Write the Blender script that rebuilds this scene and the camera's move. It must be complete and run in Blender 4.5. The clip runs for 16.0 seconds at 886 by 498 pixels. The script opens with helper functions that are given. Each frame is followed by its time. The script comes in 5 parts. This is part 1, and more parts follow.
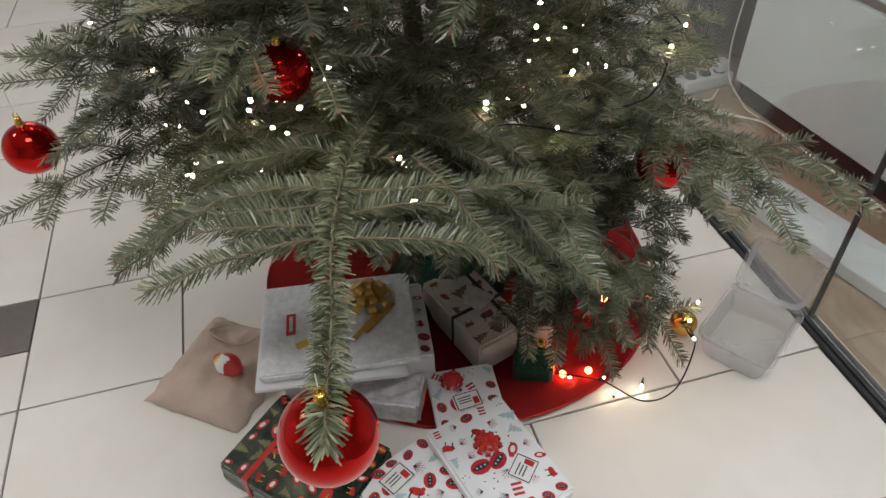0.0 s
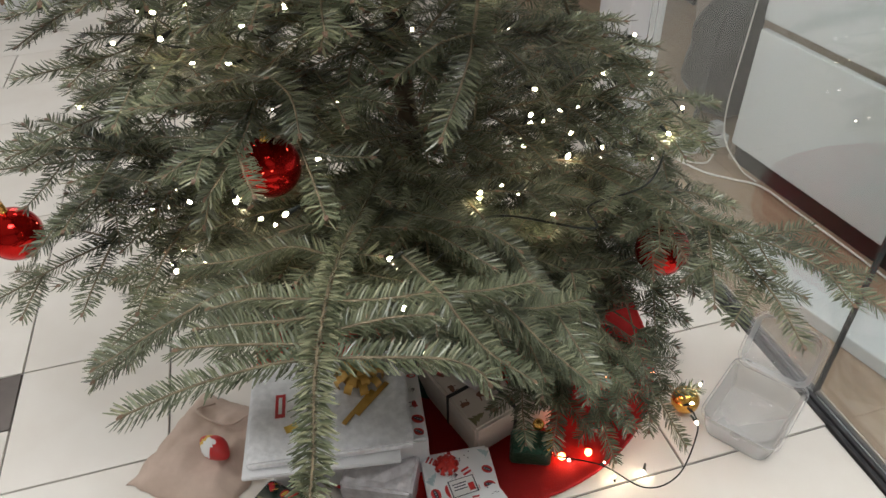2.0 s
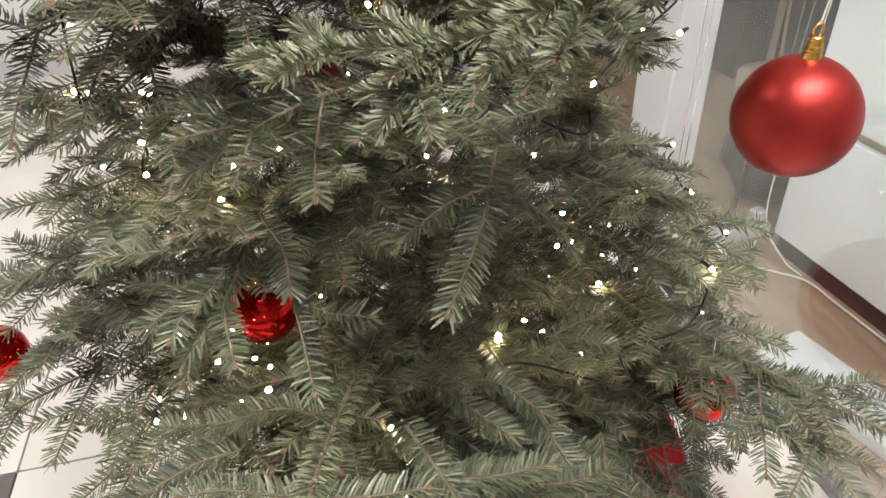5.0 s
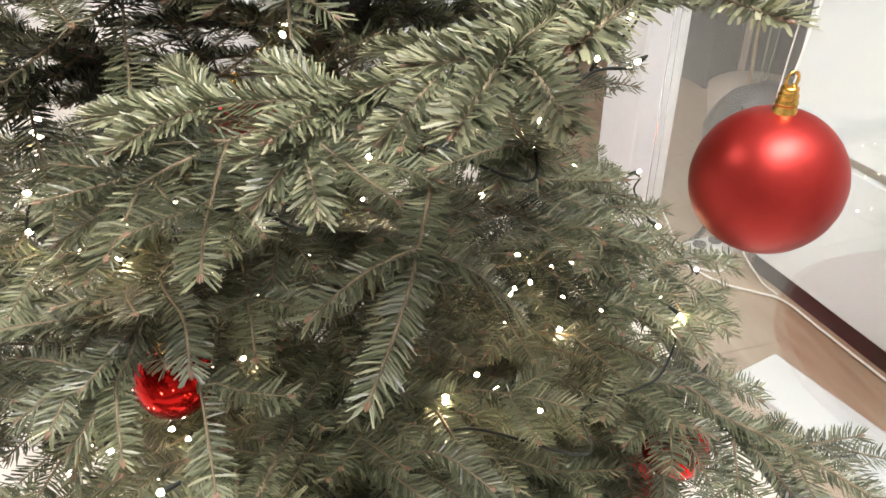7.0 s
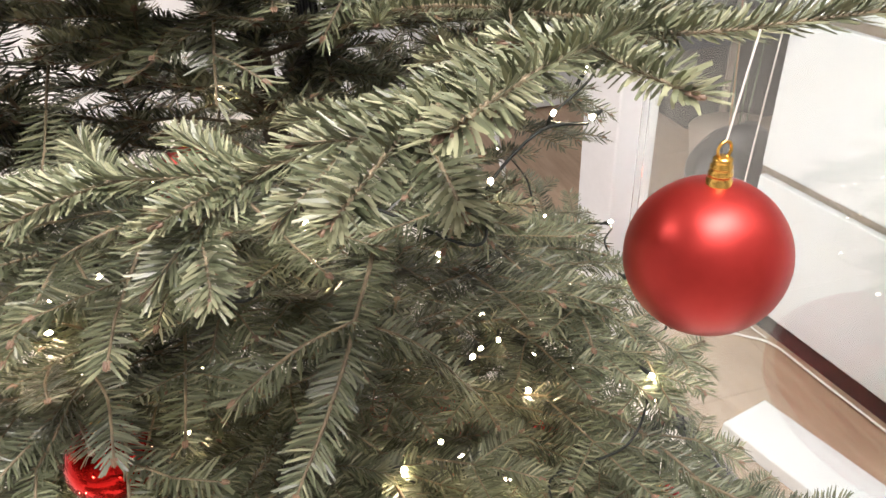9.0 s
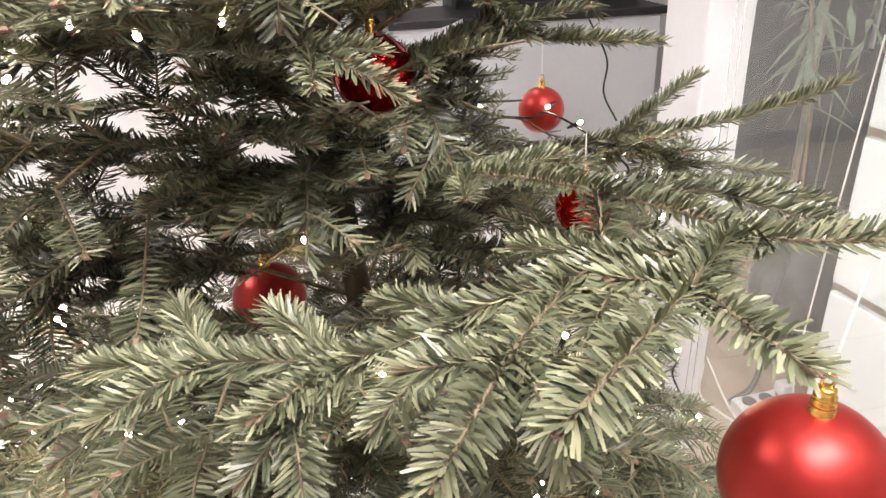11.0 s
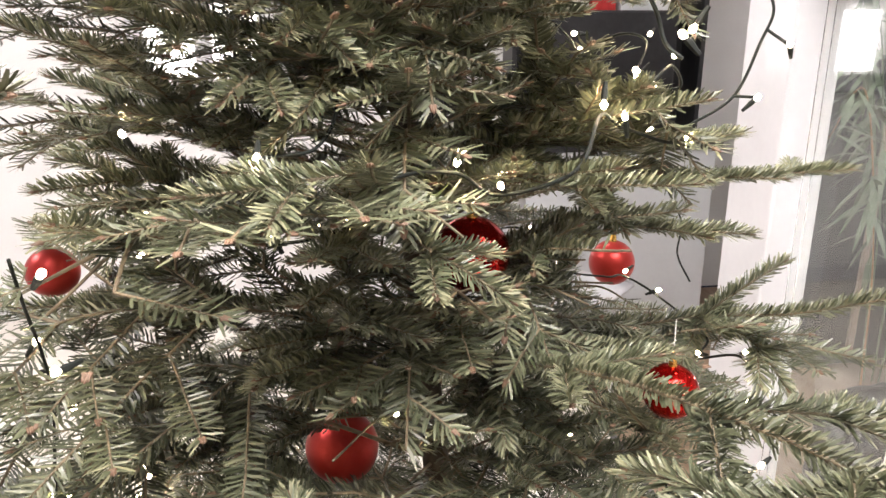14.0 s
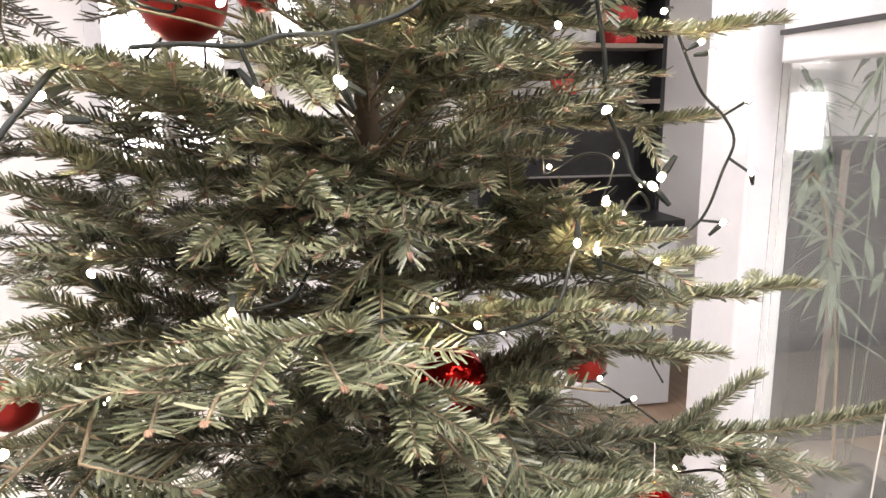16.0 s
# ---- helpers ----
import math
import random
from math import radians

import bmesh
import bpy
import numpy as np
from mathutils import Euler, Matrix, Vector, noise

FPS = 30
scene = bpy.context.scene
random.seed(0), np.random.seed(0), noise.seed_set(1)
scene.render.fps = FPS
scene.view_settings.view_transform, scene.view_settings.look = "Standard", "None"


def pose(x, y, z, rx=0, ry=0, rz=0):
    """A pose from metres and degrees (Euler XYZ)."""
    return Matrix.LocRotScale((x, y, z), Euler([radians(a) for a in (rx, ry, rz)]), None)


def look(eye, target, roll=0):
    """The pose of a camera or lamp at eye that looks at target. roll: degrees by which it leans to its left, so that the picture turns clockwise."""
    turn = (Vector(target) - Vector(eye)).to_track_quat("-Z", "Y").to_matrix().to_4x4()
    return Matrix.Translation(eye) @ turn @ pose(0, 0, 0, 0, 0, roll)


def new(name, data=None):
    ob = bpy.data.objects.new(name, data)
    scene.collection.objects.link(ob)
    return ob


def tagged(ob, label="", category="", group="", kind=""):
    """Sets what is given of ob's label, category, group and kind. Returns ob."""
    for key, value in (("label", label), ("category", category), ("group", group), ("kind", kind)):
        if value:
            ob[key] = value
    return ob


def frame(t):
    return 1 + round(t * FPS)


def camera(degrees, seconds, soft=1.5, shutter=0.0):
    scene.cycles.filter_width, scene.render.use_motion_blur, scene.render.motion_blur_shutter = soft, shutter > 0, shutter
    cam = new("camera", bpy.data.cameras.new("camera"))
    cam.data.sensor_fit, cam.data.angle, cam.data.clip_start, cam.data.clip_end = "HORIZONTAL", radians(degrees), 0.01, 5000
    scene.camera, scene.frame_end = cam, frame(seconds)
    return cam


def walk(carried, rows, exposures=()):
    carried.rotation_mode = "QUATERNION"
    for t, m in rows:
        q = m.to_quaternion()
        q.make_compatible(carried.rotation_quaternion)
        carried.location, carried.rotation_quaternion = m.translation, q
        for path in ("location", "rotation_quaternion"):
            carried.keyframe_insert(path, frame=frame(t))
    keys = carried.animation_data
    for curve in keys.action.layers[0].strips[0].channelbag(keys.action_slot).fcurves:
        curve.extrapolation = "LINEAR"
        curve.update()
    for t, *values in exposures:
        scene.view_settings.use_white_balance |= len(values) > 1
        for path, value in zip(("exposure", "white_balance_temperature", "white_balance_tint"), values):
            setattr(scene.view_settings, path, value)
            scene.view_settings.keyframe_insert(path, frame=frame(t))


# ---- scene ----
cam = camera(64.0, 16.0, soft=1.5)

PATH = [
    (0, (-0.087, -0.015, 1.091), (0.283, 1.416, -0.257), -2.0),
    (0.5, (-0.084, -0.002, 1.099), (0.29, 1.448, -0.227), -2.3),
    (1, (-0.078, 0.01, 1.108), (0.307, 1.479, -0.194), -2.3),
    (1.5, (-0.071, 0.029, 1.114), (0.326, 1.514, -0.166), -2.0),
    (2, (-0.063, 0.045, 1.121), (0.336, 1.546, -0.139), -1.8),
    (2.5, (-0.048, 0.065, 1.131), (0.34, 1.587, -0.107), -1.9),
    (3, (-0.036, 0.082, 1.14), (0.332, 1.625, -0.079), -1.9),
    (3.5, (-0.024, 0.103, 1.147), (0.323, 1.662, -0.058), -2.1),
    (4, (-0.021, 0.123, 1.152), (0.311, 1.696, -0.038), -2.0),
    (4.2, (-0.02, 0.133, 1.154), (0.306, 1.716, -0.024), -2.1),
    (6.3, (0.026, 0.23, 1.15), (0.396, 1.827, 0.005), -2.4),
    (6.5, (0.032, 0.238, 1.149), (0.404, 1.833, 0.001), -2.5),
    (7, (0.053, 0.253, 1.143), (0.449, 1.847, 0.002), -2.0),
    (7.5, (0.075, 0.264, 1.138), (0.503, 1.863, 0.016), -1.8),
    (8, (0.093, 0.272, 1.133), (0.54, 1.864, 0.008), -1.8),
    (8.2, (0.098, 0.272, 1.133), (0.548, 1.869, 0.017), -2.0),
    (10.3, (0.1, 0.3, 1.177), (0.446, 2.029, 0.233), -2.4),
    (10.5, (0.097, 0.303, 1.182), (0.442, 2.038, 0.25), -1.7),
    (11, (0.088, 0.305, 1.196), (0.409, 2.085, 0.341), -2.2),
    (11.5, (0.079, 0.304, 1.209), (0.376, 2.112, 0.408), -1.8),
    (12, (0.069, 0.304, 1.219), (0.335, 2.137, 0.463), -1.6),
    (12.5, (0.063, 0.307, 1.228), (0.318, 2.158, 0.515), -1.1),
    (13, (0.055, 0.308, 1.241), (0.291, 2.183, 0.587), -0.4),
    (13.5, (0.051, 0.312, 1.249), (0.279, 2.2, 0.629), -0.3),
    (14, (0.047, 0.32, 1.26), (0.279, 2.219, 0.678), -0.2),
    (14.5, (0.046, 0.324, 1.271), (0.289, 2.237, 0.741), -0.5),
    (15, (0.043, 0.328, 1.288), (0.313, 2.253, 0.818), 0.2),
    (15.5, (0.042, 0.33, 1.3), (0.332, 2.263, 0.874), 0.2),
    (16, (0.043, 0.335, 1.308), (0.373, 2.268, 0.911), -0.4),
]
walk(cam, [(t, look(eye, target, roll)) for t, eye, target, roll in PATH],
     exposures=[(0.0, -0.34, 6100, 8), (2.0, 0.0, 6120, 8), (4.2, 0.46, 6150, 9), (6.3, 0.92, 6350, 12), (8.2, 1.08, 6400, 14), (10.3, 1.2, 6420, 17), (12.5, 1.22, 6380, 16), (16.0, 1.25, 6350, 18)])

# ---- light ----
world = bpy.data.worlds.new("room_dark")
world.use_nodes = True
world.node_tree.nodes["Background"].inputs[0].default_value = (0.02, 0.025, 0.035, 1)
world.node_tree.nodes["Background"].inputs[1].default_value = 0.3
scene.world = world


def area_lamp(name, place, sx, sy, watts, colour):
    d = bpy.data.lights.new(name, "AREA")
    d.shape, d.size, d.size_y, d.energy, d.color = "RECTANGLE", sx, sy, watts, colour
    ob = new(name, d)
    ob.matrix_world = pose(*place)
    return ob


WARM = (1.0, 0.965, 0.925)
area_lamp("ceiling_and_fill_light", (0.22, 0.02, 2.48), 1.16, 0.56, 34, WARM)
# three added lamps that fill the far wall, left floor and glassed-off room
area_lamp("ceiling_and_fill_light", (0.2, 2.35, 2.52), 0.34, 0.34, 5, WARM)
area_lamp("ceiling_and_fill_light", (-1.9, 1.5, 2.52), 0.34, 0.34, 26, WARM)
area_lamp("ceiling_and_fill_light", (2.2, 1.2, 2.52), 0.34, 0.34, 4, (0.97, 0.98, 1.0))


# ---- materials ----
def mat(name):
    m = bpy.data.materials.new(name)
    m.use_nodes = True
    nt = m.node_tree
    return m, nt, nt.nodes["Principled BSDF"]


def surface(name, c1, c2, scale=8.0, rough=0.5, metal=0.0, bump=0.0, bscale=60.0, fine=0.25, stretch=(1, 1, 1), spec=0.5, coat=0.0):
    """A base colour that wanders between c1 and c2 at two scales, with fine relief."""
    m, nt, p = mat(name)
    co = nt.nodes.new("ShaderNodeTexCoord")
    mp = nt.nodes.new("ShaderNodeMapping")
    mp.inputs["Scale"].default_value = stretch
    nt.links.new(co.outputs["Object"], mp.inputs["Vector"])
    n1 = nt.nodes.new("ShaderNodeTexNoise")
    n1.inputs["Scale"].default_value, n1.inputs["Detail"].default_value = scale, 4
    n2 = nt.nodes.new("ShaderNodeTexNoise")
    n2.inputs["Scale"].default_value, n2.inputs["Detail"].default_value = bscale, 3
    for n in (n1, n2):
        nt.links.new(mp.outputs[0], n.inputs["Vector"])
    mx = nt.nodes.new("ShaderNodeMix")
    mx.inputs["Factor"].default_value = fine
    nt.links.new(n1.outputs["Fac"], mx.inputs[2])
    nt.links.new(n2.outputs["Fac"], mx.inputs[3])
    rp = nt.nodes.new("ShaderNodeValToRGB")
    rp.color_ramp.elements[0].position, rp.color_ramp.elements[1].position = 0.35, 0.65
    rp.color_ramp.elements[0].color, rp.color_ramp.elements[1].color = (*c1, 1), (*c2, 1)
    nt.links.new(mx.outputs[0], rp.inputs[0])
    nt.links.new(rp.outputs[0], p.inputs["Base Color"])
    p.inputs["Roughness"].default_value, p.inputs["Metallic"].default_value = rough, metal
    p.inputs["Specular IOR Level"].default_value, p.inputs["Coat Weight"].default_value = spec, coat
    if bump:
        b = nt.nodes.new("ShaderNodeBump")
        b.inputs["Strength"].default_value, b.inputs["Distance"].default_value = bump, 0.002
        nt.links.new(n2.outputs["Fac"], b.inputs["Height"])
        nt.links.new(b.outputs[0], p.inputs["Normal"])
    return m


def needle_material(name, dark, light, rough):
    m, nt, p = mat(name)
    g = nt.nodes.new("ShaderNodeNewGeometry")
    rp = nt.nodes.new("ShaderNodeValToRGB")
    rp.color_ramp.elements[0].color, rp.color_ramp.elements[1].color = (*dark, 1), (*light, 1)
    nt.links.new(g.outputs["Random Per Island"], rp.inputs[0])
    co = nt.nodes.new("ShaderNodeTexCoord")
    n = nt.nodes.new("ShaderNodeTexNoise")
    n.inputs["Scale"].default_value = 9
    nt.links.new(co.outputs["Object"], n.inputs["Vector"])
    hs = nt.nodes.new("ShaderNodeHueSaturation")
    mr = nt.nodes.new("ShaderNodeMapRange")
    mr.inputs[1].default_value, mr.inputs[2].default_value, mr.inputs[3].default_value, mr.inputs[4].default_value = 0.3, 0.7, 0.7, 1.35
    nt.links.new(n.outputs["Fac"], mr.inputs[0])
    nt.links.new(mr.outputs[0], hs.inputs["Value"])
    nt.links.new(rp.outputs[0], hs.inputs["Color"])
    nt.links.new(hs.outputs[0], p.inputs["Base Color"])
    p.inputs["Roughness"].default_value = rough
    p.inputs["Specular IOR Level"].default_value = 0.45
    return m


def glass_material(name, rough=0.0, tint=(0.96, 0.98, 0.97), ior=1.45):
    m, nt, p = mat(name)
    p.inputs["Base Color"].default_value = (*tint, 1)
    p.inputs["Roughness"].default_value, p.inputs["IOR"].default_value = rough, ior
    p.inputs["Transmission Weight"].default_value = 1.0
    return m


def glow(name, colour, strength):
    m, nt, p = mat(name)
    p.inputs["Base Color"].default_value = (0.8, 0.8, 0.8, 1)
    p.inputs["Emission Color"].default_value, p.inputs["Emission Strength"].default_value = (*colour, 1), strength
    return m


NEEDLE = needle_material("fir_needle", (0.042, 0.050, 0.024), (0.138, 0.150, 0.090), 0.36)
# dark enough to paint the crown's inner shade onto the older needles
OLD_SHADED = needle_material("old_shaded_fir_needle", (0.016, 0.020, 0.009), (0.050, 0.058, 0.030), 0.42)
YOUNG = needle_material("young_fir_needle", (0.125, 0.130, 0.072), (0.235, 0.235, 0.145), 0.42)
BARK = surface("fir_twig_bark", (0.085, 0.065, 0.038), (0.20, 0.155, 0.095), 60, 0.75, bump=0.5, bscale=300)
TRUNK = surface("fir_trunk_bark", (0.035, 0.027, 0.02), (0.10, 0.075, 0.052), 25, 0.85, bump=0.8, bscale=120, stretch=(1, 1, 0.4))
BUD = surface("fir_bud", (0.13, 0.075, 0.045), (0.20, 0.12, 0.075), 80, 0.5)
TILE = surface("beige_floor_tile", (0.70, 0.65, 0.585), (0.77, 0.73, 0.675), 3, 0.4, bump=0.03, bscale=15)
DARKTILE = surface("brown_grey_floor_tile", (0.13, 0.11, 0.10), (0.18, 0.155, 0.14), 5, 0.35, bump=0.03)
GROUT = surface("grey_grout", (0.10, 0.095, 0.09), (0.17, 0.16, 0.15), 40, 0.9)
PLASTER = surface("white_plaster", (0.68, 0.67, 0.66), (0.74, 0.73, 0.72), 4, 0.8, bump=0.1, bscale=90)
GREY_PLASTER = surface("grey_plaster", (0.36, 0.355, 0.35), (0.43, 0.425, 0.42), 4, 0.85, bump=0.1, bscale=90)
FRAME = surface("white_lacquer_frame", (0.52, 0.52, 0.53), (0.58, 0.58, 0.59), 5, 0.3, coat=0.2)
OAK = surface("brown_wood_floor", (0.24, 0.16, 0.105), (0.36, 0.26, 0.18), 7, 0.45, bump=0.15, bscale=70, stretch=(6, 0.6, 1))
PANEL = surface("white_panel", (0.54, 0.56, 0.575), (0.60, 0.62, 0.635), 2, 0.22)
EDGE = surface("grey_brown_edge", (0.24, 0.19, 0.15), (0.32, 0.26, 0.21), 12, 0.5)
BLACK = surface("black_plastic", (0.010, 0.010, 0.011), (0.022, 0.022, 0.024), 15, 0.45)
RUBBER = surface("dark_rubber_seal", (0.02, 0.02, 0.022), (0.04, 0.04, 0.042), 15, 0.6)
ALU = surface("brushed_aluminium", (0.45, 0.45, 0.45), (0.6, 0.6, 0.6), 20, 0.35, metal=1.0)
GLASS = glass_material("window_glass")


def clear_plastic(name):
    """Thin clear plastic: mostly see-through, with a gloss that grows at grazing angles."""
    m, nt, p = mat(name)
    tr = nt.nodes.new("ShaderNodeBsdfTransparent")
    tr.inputs[0].default_value = (0.95, 0.95, 0.95, 1)
    p.inputs["Base Color"].default_value, p.inputs["Roughness"].default_value = (0.75, 0.75, 0.75, 1), 0.08
    lw = nt.nodes.new("ShaderNodeLayerWeight")
    lw.inputs[0].default_value = 0.35
    ad = nt.nodes.new("ShaderNodeMath")
    ad.operation, ad.inputs[1].default_value = "MULTIPLY_ADD", 0.6
    ad.inputs[2].default_value = 0.15
    nt.links.new(lw.outputs["Facing"], ad.inputs[0])
    mx = nt.nodes.new("ShaderNodeMixShader")
    nt.links.new(ad.outputs[0], mx.inputs[0])
    nt.links.new(tr.outputs[0], mx.inputs[1])
    nt.links.new(p.outputs[0], mx.inputs[2])
    nt.links.new(mx.outputs[0], nt.nodes["Material Output"].inputs[0])
    return m


CLEAR = clear_plastic("clear_plastic")
MATTE_RED = surface("matte_red_bauble", (0.27, 0.018, 0.014), (0.33, 0.024, 0.019), 6, 0.38, metal=0.7, bump=0.02, bscale=200)
SHINY_RED = surface("shiny_red_bauble", (0.50, 0.008, 0.006), (0.56, 0.012, 0.009), 6, 0.06, metal=0.9)
GOLD = surface("gold_cap_metal", (0.70, 0.40, 0.08), (0.85, 0.52, 0.14), 60, 0.25, metal=1.0)
CORD = surface("white_cord", (0.65, 0.62, 0.58), (0.75, 0.72, 0.68), 90, 0.6)
WIRE = surface("black_green_wire", (0.008, 0.010, 0.008), (0.016, 0.019, 0.016), 60, 0.6, spec=0.25)
BULB = glow("warm_led_glow", (1.0, 0.80, 0.50), 140.0)
RED_BULB = glow("red_led_glow", (1.0, 0.10, 0.03), 30.0)
FELT = surface("red_felt", (0.36, 0.012, 0.012), (0.47, 0.022, 0.020), 10, 0.95, bump=0.6, bscale=500)
WHITE_BULB = glow("lamp_glow", (1.0, 0.95, 0.88), 4.0)

PRINT = surface("white_gift_paper", (0.72, 0.72, 0.73), (0.80, 0.80, 0.81), 12, 0.38, bump=0.15, bscale=40)
BEIGE = surface("beige_gift_paper", (0.58, 0.51, 0.45), (0.67, 0.60, 0.54), 12, 0.32, bump=0.2, bscale=40)
FLORAL = surface("grey_floral_gift_paper", (0.48, 0.45, 0.46), (0.74, 0.72, 0.73), 55, 0.4, bump=0.2, bscale=90)
SILVER = surface("silver_embossed_paper", (0.70, 0.70, 0.72), (0.88, 0.88, 0.90), 75, 0.28, metal=0.08, bump=1.0, bscale=110)
KRAFT = surface("brown_kraft_paper", (0.46, 0.35, 0.28), (0.58, 0.45, 0.37), 9, 0.8, bump=0.3, bscale=60)
FOIL = surface("dark_green_foil_paper", (0.012, 0.030, 0.022), (0.16, 0.17, 0.14), 26, 0.12, metal=0.5, bump=0.3, bscale=30)
GLITTER = surface("green_glitter", (0.006, 0.035, 0.022), (0.03, 0.13, 0.085), 300, 0.3, metal=0.6, bump=1.0, bscale=700)
P_RED = surface("red_print", (0.42, 0.018, 0.018), (0.52, 0.03, 0.028), 40, 0.4)
P_BLUE = surface("pale_blue_print", (0.38, 0.50, 0.53), (0.48, 0.58, 0.60), 40, 0.4)
P_DARK = surface("dark_blue_print", (0.018, 0.02, 0.035), (0.03, 0.035, 0.055), 40, 0.4)
P_BROWN = surface("brown_print", (0.16, 0.07, 0.04), (0.24, 0.10, 0.06), 40, 0.4)
P_GREEN = surface("olive_print", (0.14, 0.13, 0.06), (0.22, 0.20, 0.10), 40, 0.4)
P_YELLOW = surface("yellow_print", (0.62, 0.40, 0.05), (0.72, 0.50, 0.08), 40, 0.4)
SATIN_RED = surface("red_satin_ribbon", (0.46, 0.02, 0.015), (0.58, 0.04, 0.03), 40, 0.3)
SATIN_GOLD = surface("gold_satin_ribbon", (0.52, 0.30, 0.06), (0.66, 0.42, 0.12), 40, 0.3, metal=0.35)
CARD = surface("white_card", (0.72, 0.71, 0.69), (0.78, 0.77, 0.75), 20, 0.6)



# ---- mesh helpers ----
def part(name, bm, material, parent=None, label=""):
    me = bpy.data.meshes.new(name)
    bm.to_mesh(me)
    bm.free()
    for m in material if isinstance(material, (list, tuple)) else [material]:
        me.materials.append(m)
    ob = new(name, me)
    if parent:
        ob.parent = parent
    if label:
        tagged(ob, label)
    return ob


def box(cx, cy, cz, sx, sy, sz, bevel=0.0, rz=0.0, bm=None):
    own = bmesh.new()
    bmesh.ops.create_cube(own, size=1, matrix=Matrix.Diagonal((sx, sy, sz, 1)))
    if bevel:
        bmesh.ops.bevel(own, geom=own.edges[:], offset=bevel, segments=2, affect="EDGES", profile=0.5)
    bmesh.ops.transform(own, matrix=pose(cx, cy, cz, 0, 0, rz), verts=own.verts)
    if bm is None:
        return own
    me = bpy.data.meshes.new("tmp")
    own.to_mesh(me)
    own.free()
    bm.from_mesh(me)
    bpy.data.meshes.remove(me)
    return bm


def smooth(ob):
    for f in ob.data.polygons:
        f.use_smooth = True
    return ob


def tube(points, radii, sides=6, bm=None, cap=True):
    """A round bar along points."""
    bm = bm or bmesh.new()
    pts = [Vector(p) for p in points]
    if not isinstance(radii, (list, tuple)):
        radii = [radii] * len(pts)
    rings, side = [], None
    for i, p in enumerate(pts):
        t = (pts[min(i + 1, len(pts) - 1)] - pts[max(i - 1, 0)]).normalized()
        if side is None:
            side = t.orthogonal().normalized()
        side = (side - t * side.dot(t)).normalized()
        up = t.cross(side)
        rings.append([bm.verts.new(p + (side * math.cos(a) + up * math.sin(a)) * radii[i])
                      for a in (2 * math.pi * k / sides for k in range(sides))])
    for a, b in zip(rings, rings[1:]):
        for k in range(sides):
            bm.faces.new((a[k], a[(k + 1) % sides], b[(k + 1) % sides], b[k]))
    if cap:
        bm.faces.new(rings[0][::-1])
        bm.faces.new(rings[-1])
    return bm


def spline(points, n):
    """n points along a smooth curve through the points."""
    p = np.array(points, float)
    if len(p) == 2:
        return p[0] + (p[1] - p[0]) * np.linspace(0, 1, n)[:, None]
    q = np.vstack([2 * p[0] - p[1], p, 2 * p[-1] - p[-2]])
    out = []
    for u in np.linspace(0, len(p) - 1 - 1e-6, n):
        i, f = int(u), u - int(u)
        a, b, c, d = q[i:i + 4]
        out.append(0.5 * (2 * b + (c - a) * f + (2 * a - 5 * b + 4 * c - d) * f * f + (3 * b - a - 3 * c + d) * f ** 3))
    return np.array(out)


def empty(name, place=(0, 0, 0), rz=0.0):
    ob = new(name)
    ob.matrix_world = pose(*place, 0, 0, rz)
    return ob


def structure(ob, label="", category=""):
    return tagged(ob, label, category, kind="structure")


# ---- the room ----
TW, TD = 0.60, 0.30           # floor tiles
TX, TY = -0.665, 0.651        # a corner of the joints
GX = 0.86                     # glass wall
XW, XE, YS, YN, HZ = -3.3, 3.6, -2.2, 3.6, 2.55

floor = structure(part("floor", box((XW + GX) / 2, (YS + YN) / 2, -0.055, GX - XW, YN - YS, 0.1), GROUT), "cream ceramic tile floor with dark joints", "floor")
wood_floor = structure(part("floor", box((GX + XE) / 2, (YS + YN) / 2, -0.06, XE - GX, YN - YS, 0.1), OAK), "brown wooden floor behind the glass", "floor")
ceiling = structure(part("ceiling", box((XW + XE) / 2, (YS + YN) / 2, HZ + 0.05, XE - XW, YN - YS, 0.1), PLASTER), "plain white ceiling", "ceiling")
# unseen south wall, added in grey so that less light bounces back
structure(part("wall_south", box((XW + XE) / 2, YS - 0.1, HZ / 2, XE - XW, 0.2, HZ), GREY_PLASTER), "unseen grey plaster wall, added to cut bounce light", "wall")
structure(part("wall_west", box(XW - 0.1, (YS + YN) / 2, HZ / 2, 0.2, YN - YS, HZ), PLASTER), "plain white plaster wall", "wall")
structure(part("wall_east", box(XE + 0.1, (YS + YN) / 2, HZ / 2, 0.2, YN - YS, HZ), PLASTER), "plain white plaster wall", "wall")
structure(part("wall_north", box((XW + XE) / 2, YN + 0.1, HZ / 2, XE - XW, 0.2, HZ), PLASTER), "plain white plaster wall", "wall")


# ---- glass wall and what stands behind it ----
glass_wall = structure(empty("window_1", (GX, 0, 0)), "white framed glass wall with clear panes", "window")


def wpart(name, cx, cy, cz, sx, sy, sz, m, bevel=0.003, label=""):
    return part(name, box(cx, cy, cz, sx, sy, sz, bevel), m, glass_wall, label)


